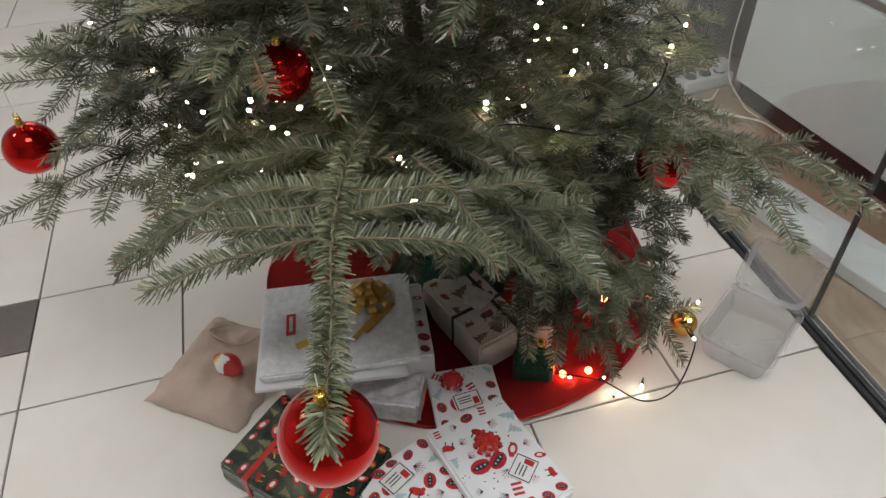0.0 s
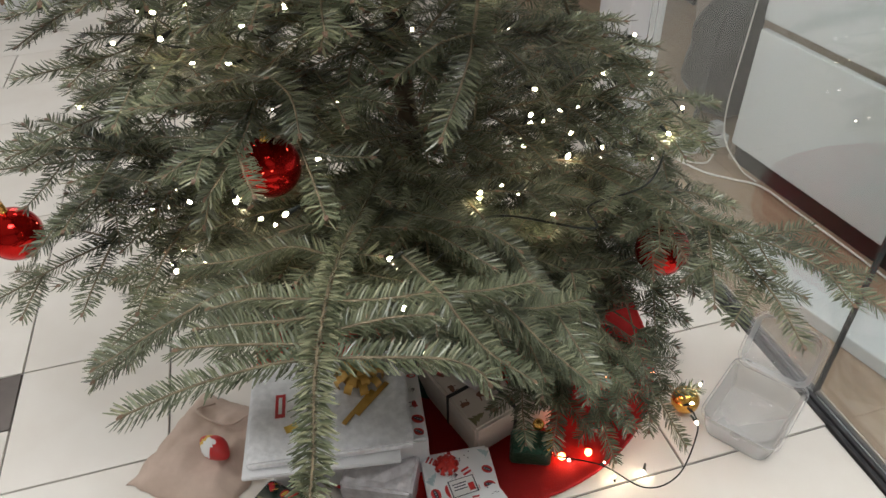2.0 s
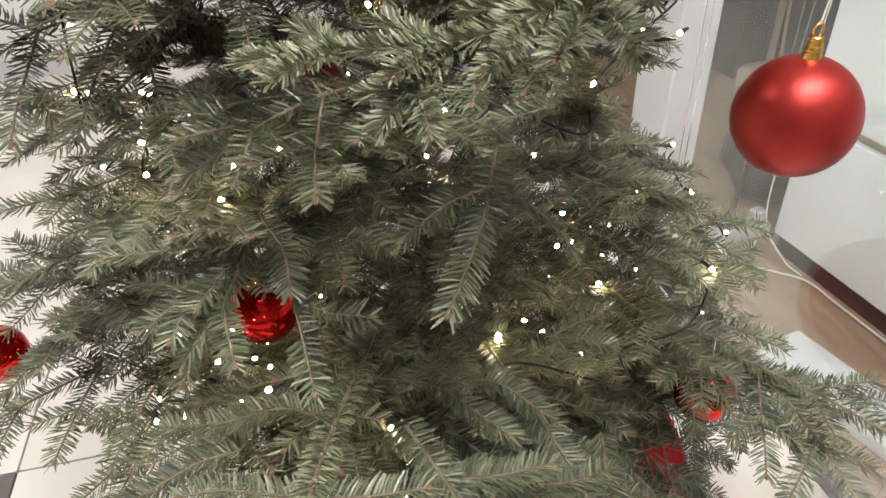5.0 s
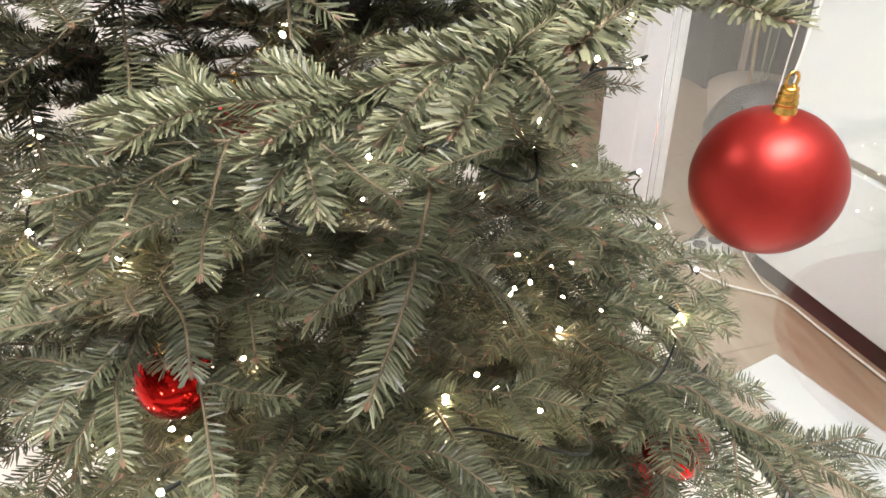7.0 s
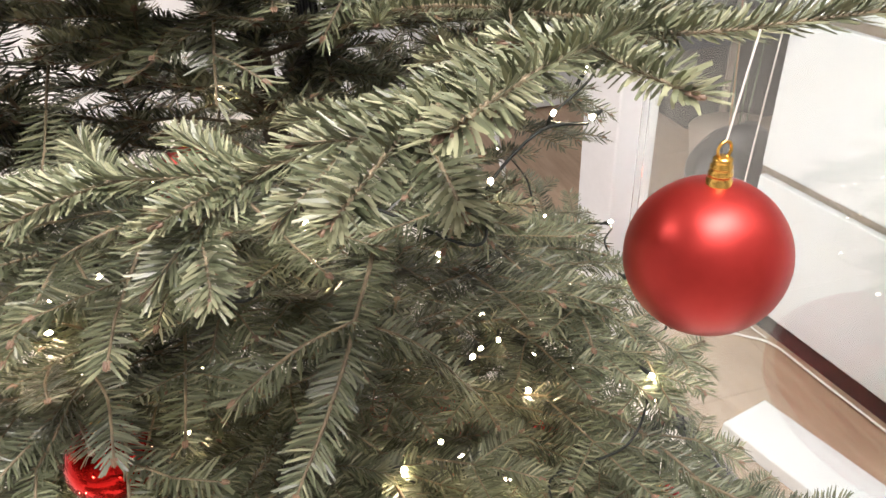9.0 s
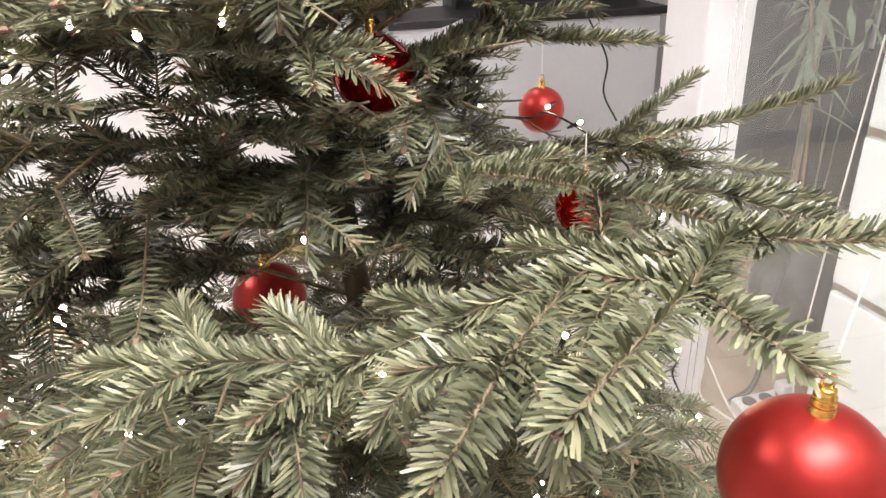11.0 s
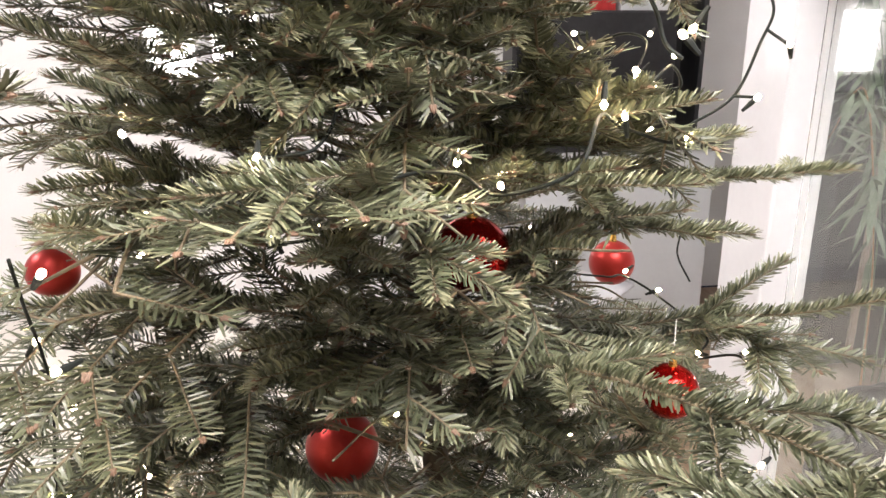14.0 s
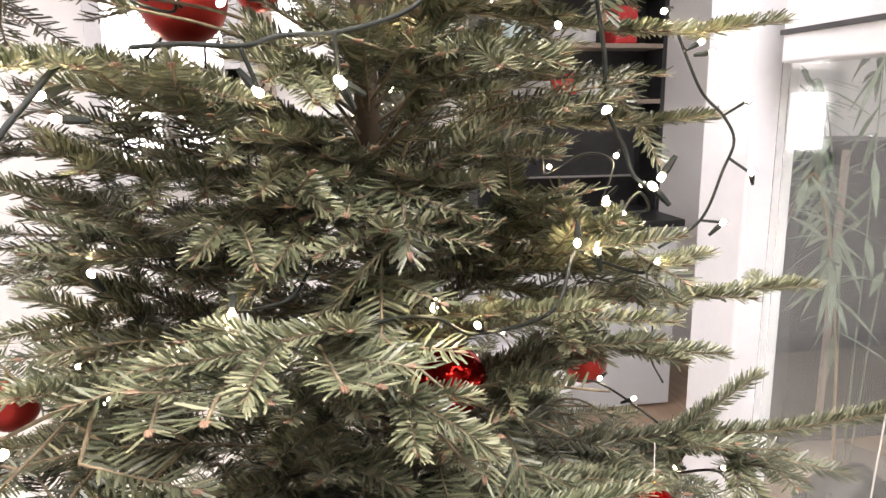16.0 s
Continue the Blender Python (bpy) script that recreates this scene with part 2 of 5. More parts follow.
wpart("window_post", 0, 1.603, HZ / 2, 0.10, 0.16, HZ, FRAME, 0.006)
wpart("window_post", 0, YS + 0.05, HZ / 2, 0.10, 0.10, HZ, FRAME, 0.006)
wpart("top_rail", 0, (YS + 1.52) / 2, 1.44, 0.07, 1.52 - YS - 0.1, 0.13, FRAME, 0.004)
wpart("seal", -0.038, (YS + 1.52) / 2, 1.425, 0.006, 1.52 - YS - 0.1, 0.008, RUBBER, 0)
wpart("bottom_track", 0, (YS + 1.52) / 2, 0.006, 0.026, 1.52 - YS - 0.1, 0.012, RUBBER, 0.003)
wpart("seal", -0.02, (YS + 1.52) / 2, 0.004, 0.008, 1.52 - YS - 0.1, 0.008, RUBBER, 0)
for dx in (-0.009, 0.009):
    pane = wpart("pane", dx, -0.30, 0.70, 0.004, 3.60, 1.36, GLASS, 0)
    pane.visible_shadow = False
wpart("pane_edge", 0, 0.715, 0.70, 0.012, 0.004, 1.36, RUBBER, 0)
up_pane = wpart("pane", 0, (YS + 1.5) / 2, 2.02, 0.006, 3.5, 1.02, GLASS, 0)
up_pane.visible_shadow = False

cabinet = tagged(empty("drawer_cabinet", (1.20, 1.545, -0.01), 6), "white drawer cabinet with grey-brown edges on a dark plinth", "cabinet")
part("plinth", box(0.262, -0.9, 0.033, 0.48, 1.76, 0.066, 0.002), BLACK, cabinet)
part("body", box(0.27, -0.9, 0.52, 0.50, 1.80, 0.92, 0.003), EDGE, cabinet)
for k in range(2):
    for j in range(2):
        part("drawer_front", box(0.008, -0.455 - 0.89 * j, 0.235 + 0.36 * k, 0.02, 0.876, 0.335, 0.003), PANEL, cabinet)
part("drawer_front", box(0.008, -0.9, 0.87, 0.02, 1.76, 0.17, 0.003), PANEL, cabinet)

board = tagged(part("board", box(0, 0, 0.02, 0.13, 0.95, 0.035, 0.004), PANEL), "pale white board lying on the wooden floor", "board")
board.matrix_world = pose(1.10, 0.72, -0.01, 0, 0, 14)

dark_case = tagged(empty("dark_cupboard", (2.05, 2.85, -0.01)), "dark brown cupboard with a wooden door edge", "cupboard")
part("body", box(0, 0, 0.59, 0.55, 0.4, 1.18, 0.006), BLACK, dark_case)
part("door_edge", box(-0.12, -0.205, 0.6, 0.025, 0.02, 1.1, 0.003), EDGE, dark_case)
part("handle", box(0.1, -0.21, 0.8, 0.012, 0.02, 0.2, 0.003), ALU, dark_case)

part("side_panel", box(0.27, -0.008, 0.03, 0.50, 0.016, 0.06), EDGE, cabinet)


# ---- far side of the room ----
tv = tagged(empty("media_shelf", (0.98, 3.30, 0)), "white media shelf with a black top and black devices on it", "shelf")
part("body", box(0, 0, 0.40, 1.1, 0.42, 0.80, 0.006), PANEL, tv)
part("top", box(0, 0, 0.815, 1.14, 0.45, 0.03, 0.003), BLACK, tv)
screen = tagged(empty("monitor", (1.12, 3.33, 0.83)), "black monitor on the shelf, switched off", "monitor")
part("foot", box(0, 0, 0.012, 0.24, 0.16, 0.024, 0.004), BLACK, screen)
part("neck", box(0, 0.02, 0.09, 0.06, 0.04, 0.15, 0.004), BLACK, screen)
part("panel", box(0, 0, 0.34, 0.60, 0.04, 0.36, 0.01), BLACK, screen)
part("bezel_line", box(0, -0.022, 0.168, 0.58, 0.004, 0.008), ALU, screen)
rack = tagged(empty("dark_rack", (1.15, 3.48, 0.0)), "dark wall rack with three boards and small devices", "rack")
for x in (-0.42, 0.42):
    part("side_board", box(x, 0, 0.95, 0.02, 0.2, 1.9, 0.002), BLACK, rack)
part("back_board", box(0, 0.095, 0.95, 0.82, 0.01, 1.9), BLACK, rack)
for z in (1.32, 1.56, 1.8):
    part("board", box(0, 0, z, 0.82, 0.2, 0.02, 0.002), EDGE, rack)
for k, (x, z, w, h, m) in enumerate(((-0.25, 1.57, 0.16, 0.12, P_BLUE), (0.0, 1.57, 0.2, 0.07, ALU), (0.24, 1.57, 0.1, 0.16, P_RED), (-0.2, 1.33, 0.2, 0.08, ALU), (0.15, 1.33, 0.22, 0.1, PANEL))):
    o = tagged(part("storage_box", box(0, 0, h / 2, w, 0.14, h, 0.006), m), "small box standing on the dark rack", "box", "boxes on the rack")
    o.matrix_world = pose(1.15 + x, 3.46, z)
red_box = tagged(part("red_box", box(0, 0, 0.06, 0.11, 0.1, 0.12, 0.006), P_RED), "red box on the dark rack", "box")
red_box.matrix_world = pose(1.12, 3.46, 1.33)

win = structure(empty("window_2", (-0.45, YN - 0.02, 0)), "bright window with dark and white frames", "window")
for x0, x1, z0, z1 in ((-0.36, 0.10, 1.08, 1.36), (-0.36, 0.10, 1.50, 2.2), (0.34, 0.42, 1.5, 2.2)):
    part("pane", box((x0 + x1) / 2, 0, (z0 + z1) / 2, x1 - x0, 0.02, z1 - z0), WHITE_BULB, win, "brightly lit pane")
for x in (-0.40, -0.13, 0.14, 0.28):
    part("window_frame", box(x, -0.02, 1.6, 0.07, 0.06, 1.3, 0.004), EDGE if x > 0.2 else FRAME, win)
for z in (1.03, 1.43, 2.24):
    part("window_frame", box(-0.1, -0.02, z, 0.7, 0.06, 0.08, 0.004), FRAME, win)
curtain = tagged(empty("curtain", (0.30, YN - 0.12, 0)), "dark grey curtain hanging by the window", "curtain")
bm = bmesh.new()
prev = None
for k in range(41):
    x = 0.0 + 0.22 * k / 40
    y = 0.018 * math.sin(k * 1.25)
    pair = (bm.verts.new((x, y, 0.05)), bm.verts.new((x, y, 2.45)))
    if prev:
        bm.faces.new((prev[0], pair[0], pair[1], prev[1]))
    prev = pair
bmesh.ops.solidify(bm, geom=bm.faces[:], thickness=0.003)
smooth(part("cloth", bm, BLACK, curtain))

chair = tagged(empty("white_chair", (0.62, 2.45, 0), 35), "white moulded plastic chair with slender legs", "chair")
bm = bmesh.new()
bmesh.ops.create_grid(bm, x_segments=10, y_segments=16, size=0.5)
for v in bm.verts:
    u = v.co.y + 0.5
    x = v.co.x * 0.44 * (1 - 0.15 * u)
    v.co = (x, -0.22 + 0.44 * min(u * 1.9, 1) + 0.06 * max(0, u - 0.5), 0.45 + 0.8 * max(0, u - 0.5) + 0.6 * x * x)
bmesh.ops.solidify(bm, geom=bm.faces[:], thickness=0.008)
smooth(part("shell", bm, FRAME, chair))
for sx in (-1, 1):
    for sy in (-1, 1):
        part("leg", tube([(sx * 0.13, sy * 0.13, 0.445), (sx * 0.2, sy * 0.2, 0.0)], [0.014, 0.009], 8), FRAME, chair)

# skirting along the walls
structure(part("baseboard", box((XW + GX) / 2, YN - 0.01, 0.04, GX - XW, 0.02, 0.08, 0.003), FRAME), "white skirting board", "baseboard")
structure(part("baseboard", box(XW + 0.01, (YS + YN) / 2, 0.04, 0.02, YN - YS - 0.05, 0.08, 0.003), FRAME), "white skirting board", "baseboard")

# flat panels above the lights; all but the first are added like their lights
for x, y, w, d in ((0.22, 0.02, 1.2, 0.6), (0.2, 2.35, 0.4, 0.4), (-1.9, 1.5, 0.4, 0.4), (2.2, 1.2, 0.4, 0.4)):
    lamp = tagged(empty("ceiling_and_fill_lamp", (x, y, HZ)), "flat white ceiling panel, three of the four added for fill light", "ceiling lamp", "ceiling lamps")
    bm = bmesh.new()
    for sx, sy, ww, dd in ((0, d / 2 - 0.01, w, 0.02), (0, 0.01 - d / 2, w, 0.02), (w / 2 - 0.01, 0, 0.02, d - 0.04), (0.01 - w / 2, 0, 0.02, d - 0.04)):
        box(sx, sy, -0.02, ww, dd, 0.04, 0, 0, bm)
    part("frame", bm, FRAME, lamp)
    part("diffuser", box(0, 0, -0.008, w - 0.04, d - 0.04, 0.008), WHITE_BULB, lamp)

# ---- behind the glass: cables, socket strip, plant ----
cable = tagged(new("white_cable"), "white power cable lying on the wooden floor", "cable")
smooth(part("lead", tube(spline([(1.093, 1.801, 0.03), (1.037, 1.714, 0.0), (1.046, 1.63, 0.0), (1.099, 1.494, 0.0), (1.161, 1.428, 0.0), (1.21, 1.374, 0.0), (1.225, 1.251, 0.0), (1.25, 1.0, 0.0), (1.27, 0.6, 0.0)], 70), 0.003, 8), CORD, cable))
smooth(part("lead", tube(spline([(1.10, 1.80, 0.05), (1.085, 1.666, 0.0), (1.077, 1.574, 0.0), (1.13, 1.53, 0.0), (1.18, 1.56, 0.01)], 40), 0.0028, 8), CORD, cable))
smooth(part("lead", tube(spline([(1.21, 1.40, 0.0), (1.20, 1.47, 0.01), (1.185, 1.555, 0.10), (1.19, 1.558, 0.40), (1.22, 1.555, 0.95)], 40), 0.002, 8), CORD, cable))
strip = tagged(empty("socket_strip", (1.165, 1.62, -0.008), 4), "white socket strip on the wooden floor", "socket strip")
part("body", box(0, 0, 0.02, 0.17, 0.055, 0.04, 0.006), FRAME, strip)
for x in (-0.05, 0.0, 0.05):
    bm = bmesh.new()
    bmesh.ops.create_cone(bm, cap_ends=True, segments=18, radius1=0.018, radius2=0.018, depth=0.004, matrix=Matrix.Translation((x, 0, 0.0412)))
    part("socket", bm, RUBBER, strip)
part("plug", box(0.05, 0, 0.06, 0.035, 0.035, 0.035, 0.006), FRAME, strip)
bagb = tagged(empty("black_bag", (1.36, 1.80, -0.008), 20), "black fabric bag slumped beside the cabinet", "bag")
bm = bmesh.new()
bmesh.ops.create_icosphere(bm, subdivisions=4, radius=1)
for v in bm.verts:
    n = noise.noise(v.co * 2.2) * 0.25
    v.co = (v.co.x * 0.16 * (1 + n), v.co.y * 0.13 * (1 + n), 0.20 + v.co.z * 0.20 * (1 + 0.3 * n))
smooth(part("body", bm, BLACK, bagb))
smooth(part("strap", tube(spline([(-0.1, 0, 0.36), (-0.16, -0.02, 0.22), (-0.22, -0.05, 0.05), (-0.3, -0.04, 0.012)], 24), 0.008, 8), BLACK, bagb))

LEAF = surface("grey_green_leaf", (0.10, 0.14, 0.09), (0.20, 0.25, 0.17), 30, 0.45)
STEM = surface("orange_brown_cane", (0.30, 0.15, 0.07), (0.42, 0.23, 0.12), 20, 0.5)
plant = tagged(empty("potted_plant", (1.52, 2.02, -0.01)), "tall potted plant with narrow leaves behind the glass", "plant")
bm = bmesh.new()
bmesh.ops.create_cone(bm, cap_ends=True, segments=28, radius1=0.11, radius2=0.15, depth=0.28, matrix=Matrix.Translation((0, 0, 0.14)))
smooth(part("pot", bm, EDGE, plant))
pr = random.Random(9)
for k in range(6):
    a = pr.uniform(0, 6.28)
    lean = pr.uniform(0.05, 0.32)
    top = pr.uniform(1.05, 1.55)
    line = spline([(0.03 * math.cos(a), 0.03 * math.sin(a), 0.26), (0.4 * lean * math.cos(a), 0.4 * lean * math.sin(a), top * 0.6), (lean * math.cos(a), lean * math.sin(a), top), (1.5 * lean * math.cos(a), 1.5 * lean * math.sin(a), top - 0.12)], 30)
    smooth(part("stem", tube(line, [0.003 - 0.002 * i / 30 for i in range(30)], 6), STEM if k == 0 else LEAF, plant))
    bm = bmesh.new()
    for i in range(10, 30):
        for s in range(2):
            b = Vector(line[i])
            d = Vector((pr.uniform(-1, 1), pr.uniform(-1, 1), pr.uniform(-0.9, 0.3))).normalized()
            o = d.cross(Vector((0, 0, 1))).normalized()
            L, w = pr.uniform(0.10, 0.18), pr.uniform(0.007, 0.012)
            pts = [(0, 0.2), (0.3, 1.0), (0.65, 0.8), (1.0, 0.05)]
            prev = None
            for f, q in pts:
                c = b + d * L * f + Vector((0, 0, -0.25 * L * f * f))
                pair = (bm.verts.new(c - o * w * q), bm.verts.new(c + o * w * q))
                if prev:
                    bm.faces.new((prev[0], prev[1], pair[1], pair[0]))
                prev = pair
    smooth(part("leaves", bm, LEAF, plant))


# ---- gifts on the red tree skirt ----

def flat(bm, pts, z, slot):
    f = bm.faces.new([bm.verts.new((x, y, z)) for x, y in pts])
    f.material_index = slot
    if f.normal.z < 0:
        f.normal_update()


def disc(cx, cy, rx, ry, n=14, turn=0.0):
    c, s = math.cos(turn), math.sin(turn)
    return [(cx + c * rx * math.cos(a) - s * ry * math.sin(a), cy + s * rx * math.cos(a) + c * ry * math.sin(a)) for a in (2 * math.pi * k / n for k in range(n))]


def prints(w, d, h, seed, palette, style, size=0.028):
    """Printed motifs that lie on the top and front of a wrapped gift."""
    r = random.Random(seed)
    bm = bmesh.new()
    z = h + 0.0007
    xs = int(w / (size * 0.82))
    ys = int(d / (size * 0.82))
    for i in range(xs):
        for j in range(ys):
            cx = (-w / 2 + (i + 0.5) * w / xs) + r.uniform(-0.003, 0.003)
            cy = (-d / 2 + (j + 0.5) * d / ys) + r.uniform(-0.003, 0.003)
            k = r.choice(style)
            s = size * r.uniform(0.75, 1.05)
            tn = r.uniform(0, 6.28)
            if max(abs(cx) + s * 0.55 - w / 2, abs(cy) + s * 0.55 - d / 2) > 0:
                s *= 0.7
            if k == "ornament":
                flat(bm, disc(cx, cy, s * 0.48, s * 0.36, 14, tn), z, 0)
                flat(bm, disc(cx, cy, s * 0.40, s * 0.14, 10, tn), z + 0.0003, 2)
                for q in (-1, 0, 1):
                    flat(bm, disc(cx + q * s * 0.2 * math.cos(tn), cy + q * s * 0.2 * math.sin(tn), s * 0.05, s * 0.05, 6), z + 0.0006, 1)
            elif k == "tree":
                c, n = math.cos(tn), math.sin(tn)
                for q in range(3):
                    wq, b0, b1 = s * (0.42 - 0.10 * q), s * (-0.5 + 0.3 * q), s * (-0.05 + 0.3 * q)
                    flat(bm, [(cx + c * a - n * b, cy + n * a + c * b) for a, b in ((-wq, b0), (wq, b0), (0, b1))], z + 0.0002 * q, 1)
            elif k == "figure":
                flat(bm, disc(cx, cy, s * 0.42, s * 0.22, 9, tn), z, 0)
                flat(bm, disc(cx + s * 0.3 * math.cos(tn + 0.6), cy + s * 0.3 * math.sin(tn + 0.6), s * 0.15, s * 0.12, 8), z + 0.0003, 0)
                for q in (-0.25, 0.2):
                    flat(bm, [(cx + q * s * math.cos(tn) + a * math.cos(tn) + b * math.sin(tn), cy + q * s * math.sin(tn) + a * math.sin(tn) - b * math.cos(tn)) for a, b in ((-s * 0.04, 0), (s * 0.04, 0), (s * 0.04, s * 0.45), (-s * 0.04, s * 0.45))], z, 2)
            elif k == "sprig":
                for q in range(7):
                    a = tn + (q - 3) * 0.28
                    L = s * (0.55 - 0.05 * abs(q - 3))
                    p = Vector((math.cos(a), math.sin(a)))
                    o = Vector((-p.y, p.x)) * s * 0.018
                    b = Vector((cx, cy)) - Vector((math.cos(tn), math.sin(tn))) * s * 0.3
                    flat(bm, [tuple(b - o), tuple(b + p * L - o * 0.4), tuple(b + p * L + o * 0.4), tuple(b + o)], z + 0.0001 * q, r.choice((0, 2, 2)))
            elif k == "bird":
                flat(bm, disc(cx, cy, s * 0.42, s * 0.26, 12, tn), z, 0)
                flat(bm, disc(cx, cy, s * 0.24, s * 0.14, 10, tn), z + 0.0003, 3)
                flat(bm, disc(cx + s * 0.36 * math.cos(tn), cy + s * 0.36 * math.sin(tn), s * 0.16, s * 0.16, 9), z + 0.0004, 0)
            elif k == "dots":
                for q in range(5):
                    flat(bm, disc(cx + r.uniform(-0.4, 0.4) * s, cy + r.uniform(-0.4, 0.4) * s, s * 0.045, s * 0.045, 6), z + 0.0001 * q, 2)
            elif k == "stripe":
                c, n = math.cos(tn), math.sin(tn)
                for q in range(3):
                    flat(bm, [(cx + c * a - n * b, cy + n * a + c * b) for a, b in ((-s * 0.25, s * (0.25 * q - 0.3)), (s * 0.25, s * (0.25 * q - 0.3)), (s * 0.25, s * (0.25 * q - 0.17)), (-s * 0.25, s * (0.25 * q - 0.17)))], z, 0)
    return bm


def gift(label, place, w, d, h, rz, m, palette=None, style=(), seed=1, tilt=(0, 0), size=0.031):
    g = tagged(new("gift"), label, "gift", "gifts under the tree")
    g.matrix_world = pose(*place, tilt[0], tilt[1], rz)
    bm = bmesh.new()
    bmesh.ops.create_cube(bm, size=1, matrix=Matrix.Translation((0, 0, h / 2)) @ Matrix.Diagonal((w, d, h, 1)))
    bmesh.ops.subdivide_edges(bm, edges=bm.edges[:], cuts=4, use_grid_fill=True)
    bmesh.ops.bevel(bm, geom=[e for e in bm.edges if e.calc_face_angle(0) > 1], offset=min(0.005, h * 0.2), segments=2, affect="EDGES")
    rr = random.Random(seed)
    for v in bm.verts:
        if v.co.z > h - 0.0005 and m is FLORAL:
            v.co.z += rr.uniform(-0.006, 0.004)
        if v.co.z < h - 0.006 and v.co.z > 0.004:
            v.co.x += rr.uniform(-0.0012, 0.0012)
            v.co.y += rr.uniform(-0.0012, 0.0012)
    part("wrapping", bm, m, g)
    if palette:
        tagged(part("printed_pattern", prints(w, d, h, seed, palette, style, size), palette, g), kind="stuff")
    return g


def rosette(parent, x, y, z, r, m):
    """A star bow of ribbon loops in rings round a knot."""
    bm = bmesh.new()
    bmesh.ops.create_uvsphere(bm, u_segments=12, v_segments=8, radius=r * 0.22, matrix=Matrix.Translation((x, y, z + r * 0.45)))
    bow = smooth(part("bow", bm, m, parent))
    for ring, (n, q, lift) in enumerate(((9, 1.0, 0.25), (8, 0.72, 0.55), (5, 0.42, 0.8))):
        for k in range(n):
            a = 2 * math.pi * (k + 0.5 * ring) / n
            bm = bmesh.new()
            prev = None
            for i in range(9):
                u = 2 * math.pi * i / 8
                rad = r * q * (0.5 - 0.5 * math.cos(u)) + 0.001
                up = z + r * (lift * 0.6 + 0.28 * math.sin(u)) + 0.002
                c = Vector((x + rad * math.cos(a), y + rad * math.sin(a), up))
                o = Vector((-math.sin(a), math.cos(a), 0)) * r * 0.17
                pair = (bm.verts.new(c - o), bm.verts.new(c + o))
                if prev:
                    bm.faces.new((prev[0], prev[1], pair[1], pair[0]))
                prev = pair
            smooth(part("ribbon_loop", bm, m, bow))
    return bow


def tag_card(parent, x, y, z, w, d, rz):
    c = part("gift_tag", box(x, y, z, w, d, 0.001, 0, rz), CARD, parent, "small white gift tag with dark border and marks")
    bm = bmesh.new()
    for sx, sy, ww, dd in ((0, 0.44, 0.9, 0.035), (0, -0.44, 0.9, 0.035), (0.44, 0, 0.035, 0.9), (-0.44, 0, 0.035, 0.9), (-0.1, 0.2, 0.5, 0.05), (-0.1, 0.05, 0.42, 0.05), (-0.1, -0.1, 0.46, 0.05)):
        box(sx * w, sy * d, 0, ww * w, dd * d, 0.0004, 0, 0, bm)
    b = part("printed_marks", bm, P_DARK, c)
    b.matrix_basis = pose(x, y, z + 0.0008, 0, 0, rz)
    bm = box(0.28 * w, -0.12 * d, 0, 0.2 * w, 0.4 * d, 0.0005)
    b2 = part("printed_motif", bm, P_RED, c)
    b2.matrix_basis = pose(x, y, z + 0.0008, 0, 0, rz)


def band(parent, axis, pos, w, d, h, m, wide=0.010):
    """A ribbon laid round a gift."""
    bm = bmesh.new()
    e = 0.0012
    if axis == "x":
        box(0, pos, h + e / 2, w + 2 * e, wide, e, 0, 0, bm)
        for s in (-1, 1):
            box(s * (w / 2 + e / 2), pos, h / 2, e, wide, h, 0, 0, bm)
    else:
        box(pos, 0, h + e / 2, wide, d + 2 * e, e, 0, 0, bm)
        for s in (-1, 1):
            box(pos, s * (d / 2 + e / 2), h / 2, wide, e, h, 0, 0, bm)
    return part("ribbon", bm, m, parent)


RWB = [P_RED, P_BLUE, P_DARK, CARD]
SCANDI = ("ornament", "tree", "figure", "sprig", "bird", "dots", "stripe", "ornament", "sprig")
SKX, SKY, SKR = 0.23, 1.07, 0.415

bm = bmesh.new()
rings = []
for j in range(13):
    rad = 0.03 + (SKR - 0.03) * j / 12
    rings.append([bm.verts.new((SKX + rad * math.cos(a) * (1 + 0.012 * math.sin(5 * a)), SKY + rad * math.sin(a), 0.005 + 0.0035 * (1 + math.sin(7 * a + 0.5 * j)) * j / 12))
                  for a in (2 * math.pi * k / 72 for k in range(72))])
for a, b in zip(rings, rings[1:]):
    for k in range(72):
        bm.faces.new((a[k], a[(k + 1) % 72], b[(k + 1) % 72], b[k]))
bmesh.ops.solidify(bm, geom=bm.faces[:], thickness=0.003)
skirt = tagged(new("tree_skirt"), "round red felt tree skirt spread on the tiles", "tree skirt")
smooth(part("cloth", bm, FELT, skirt))
hem = [(SKX + SKR * math.cos(a) * (1 + 0.012 * math.sin(5 * a)), SKY + SKR * math.sin(a), 0.006 + 0.0035 * (1 + math.sin(7 * a + 6))) for a in (2 * math.pi * k / 72 for k in range(73))]
smooth(part("hem", tube(hem, 0.0026, 6, cap=False), FELT, skirt, "rolled red hem"))

stand = tagged(empty("tree_stand", (0.19, 1.04, 0.012)), "dark green tree stand holding the trunk", "tree stand")
bm = bmesh.new()
bmesh.ops.create_cone(bm, cap_ends=True, segments=28, radius1=0.13, radius2=0.06, depth=0.11, matrix=Matrix.Translation((0, 0, 0.055)))
smooth(part("pot", bm, GLITTER, stand))
bm = bmesh.new()
bmesh.ops.create_cone(bm, cap_ends=True, segments=20, radius1=0.055, radius2=0.045, depth=0.05, matrix=Matrix.Translation((0, 0, 0.135)))
part("collar", bm, BLACK, stand)

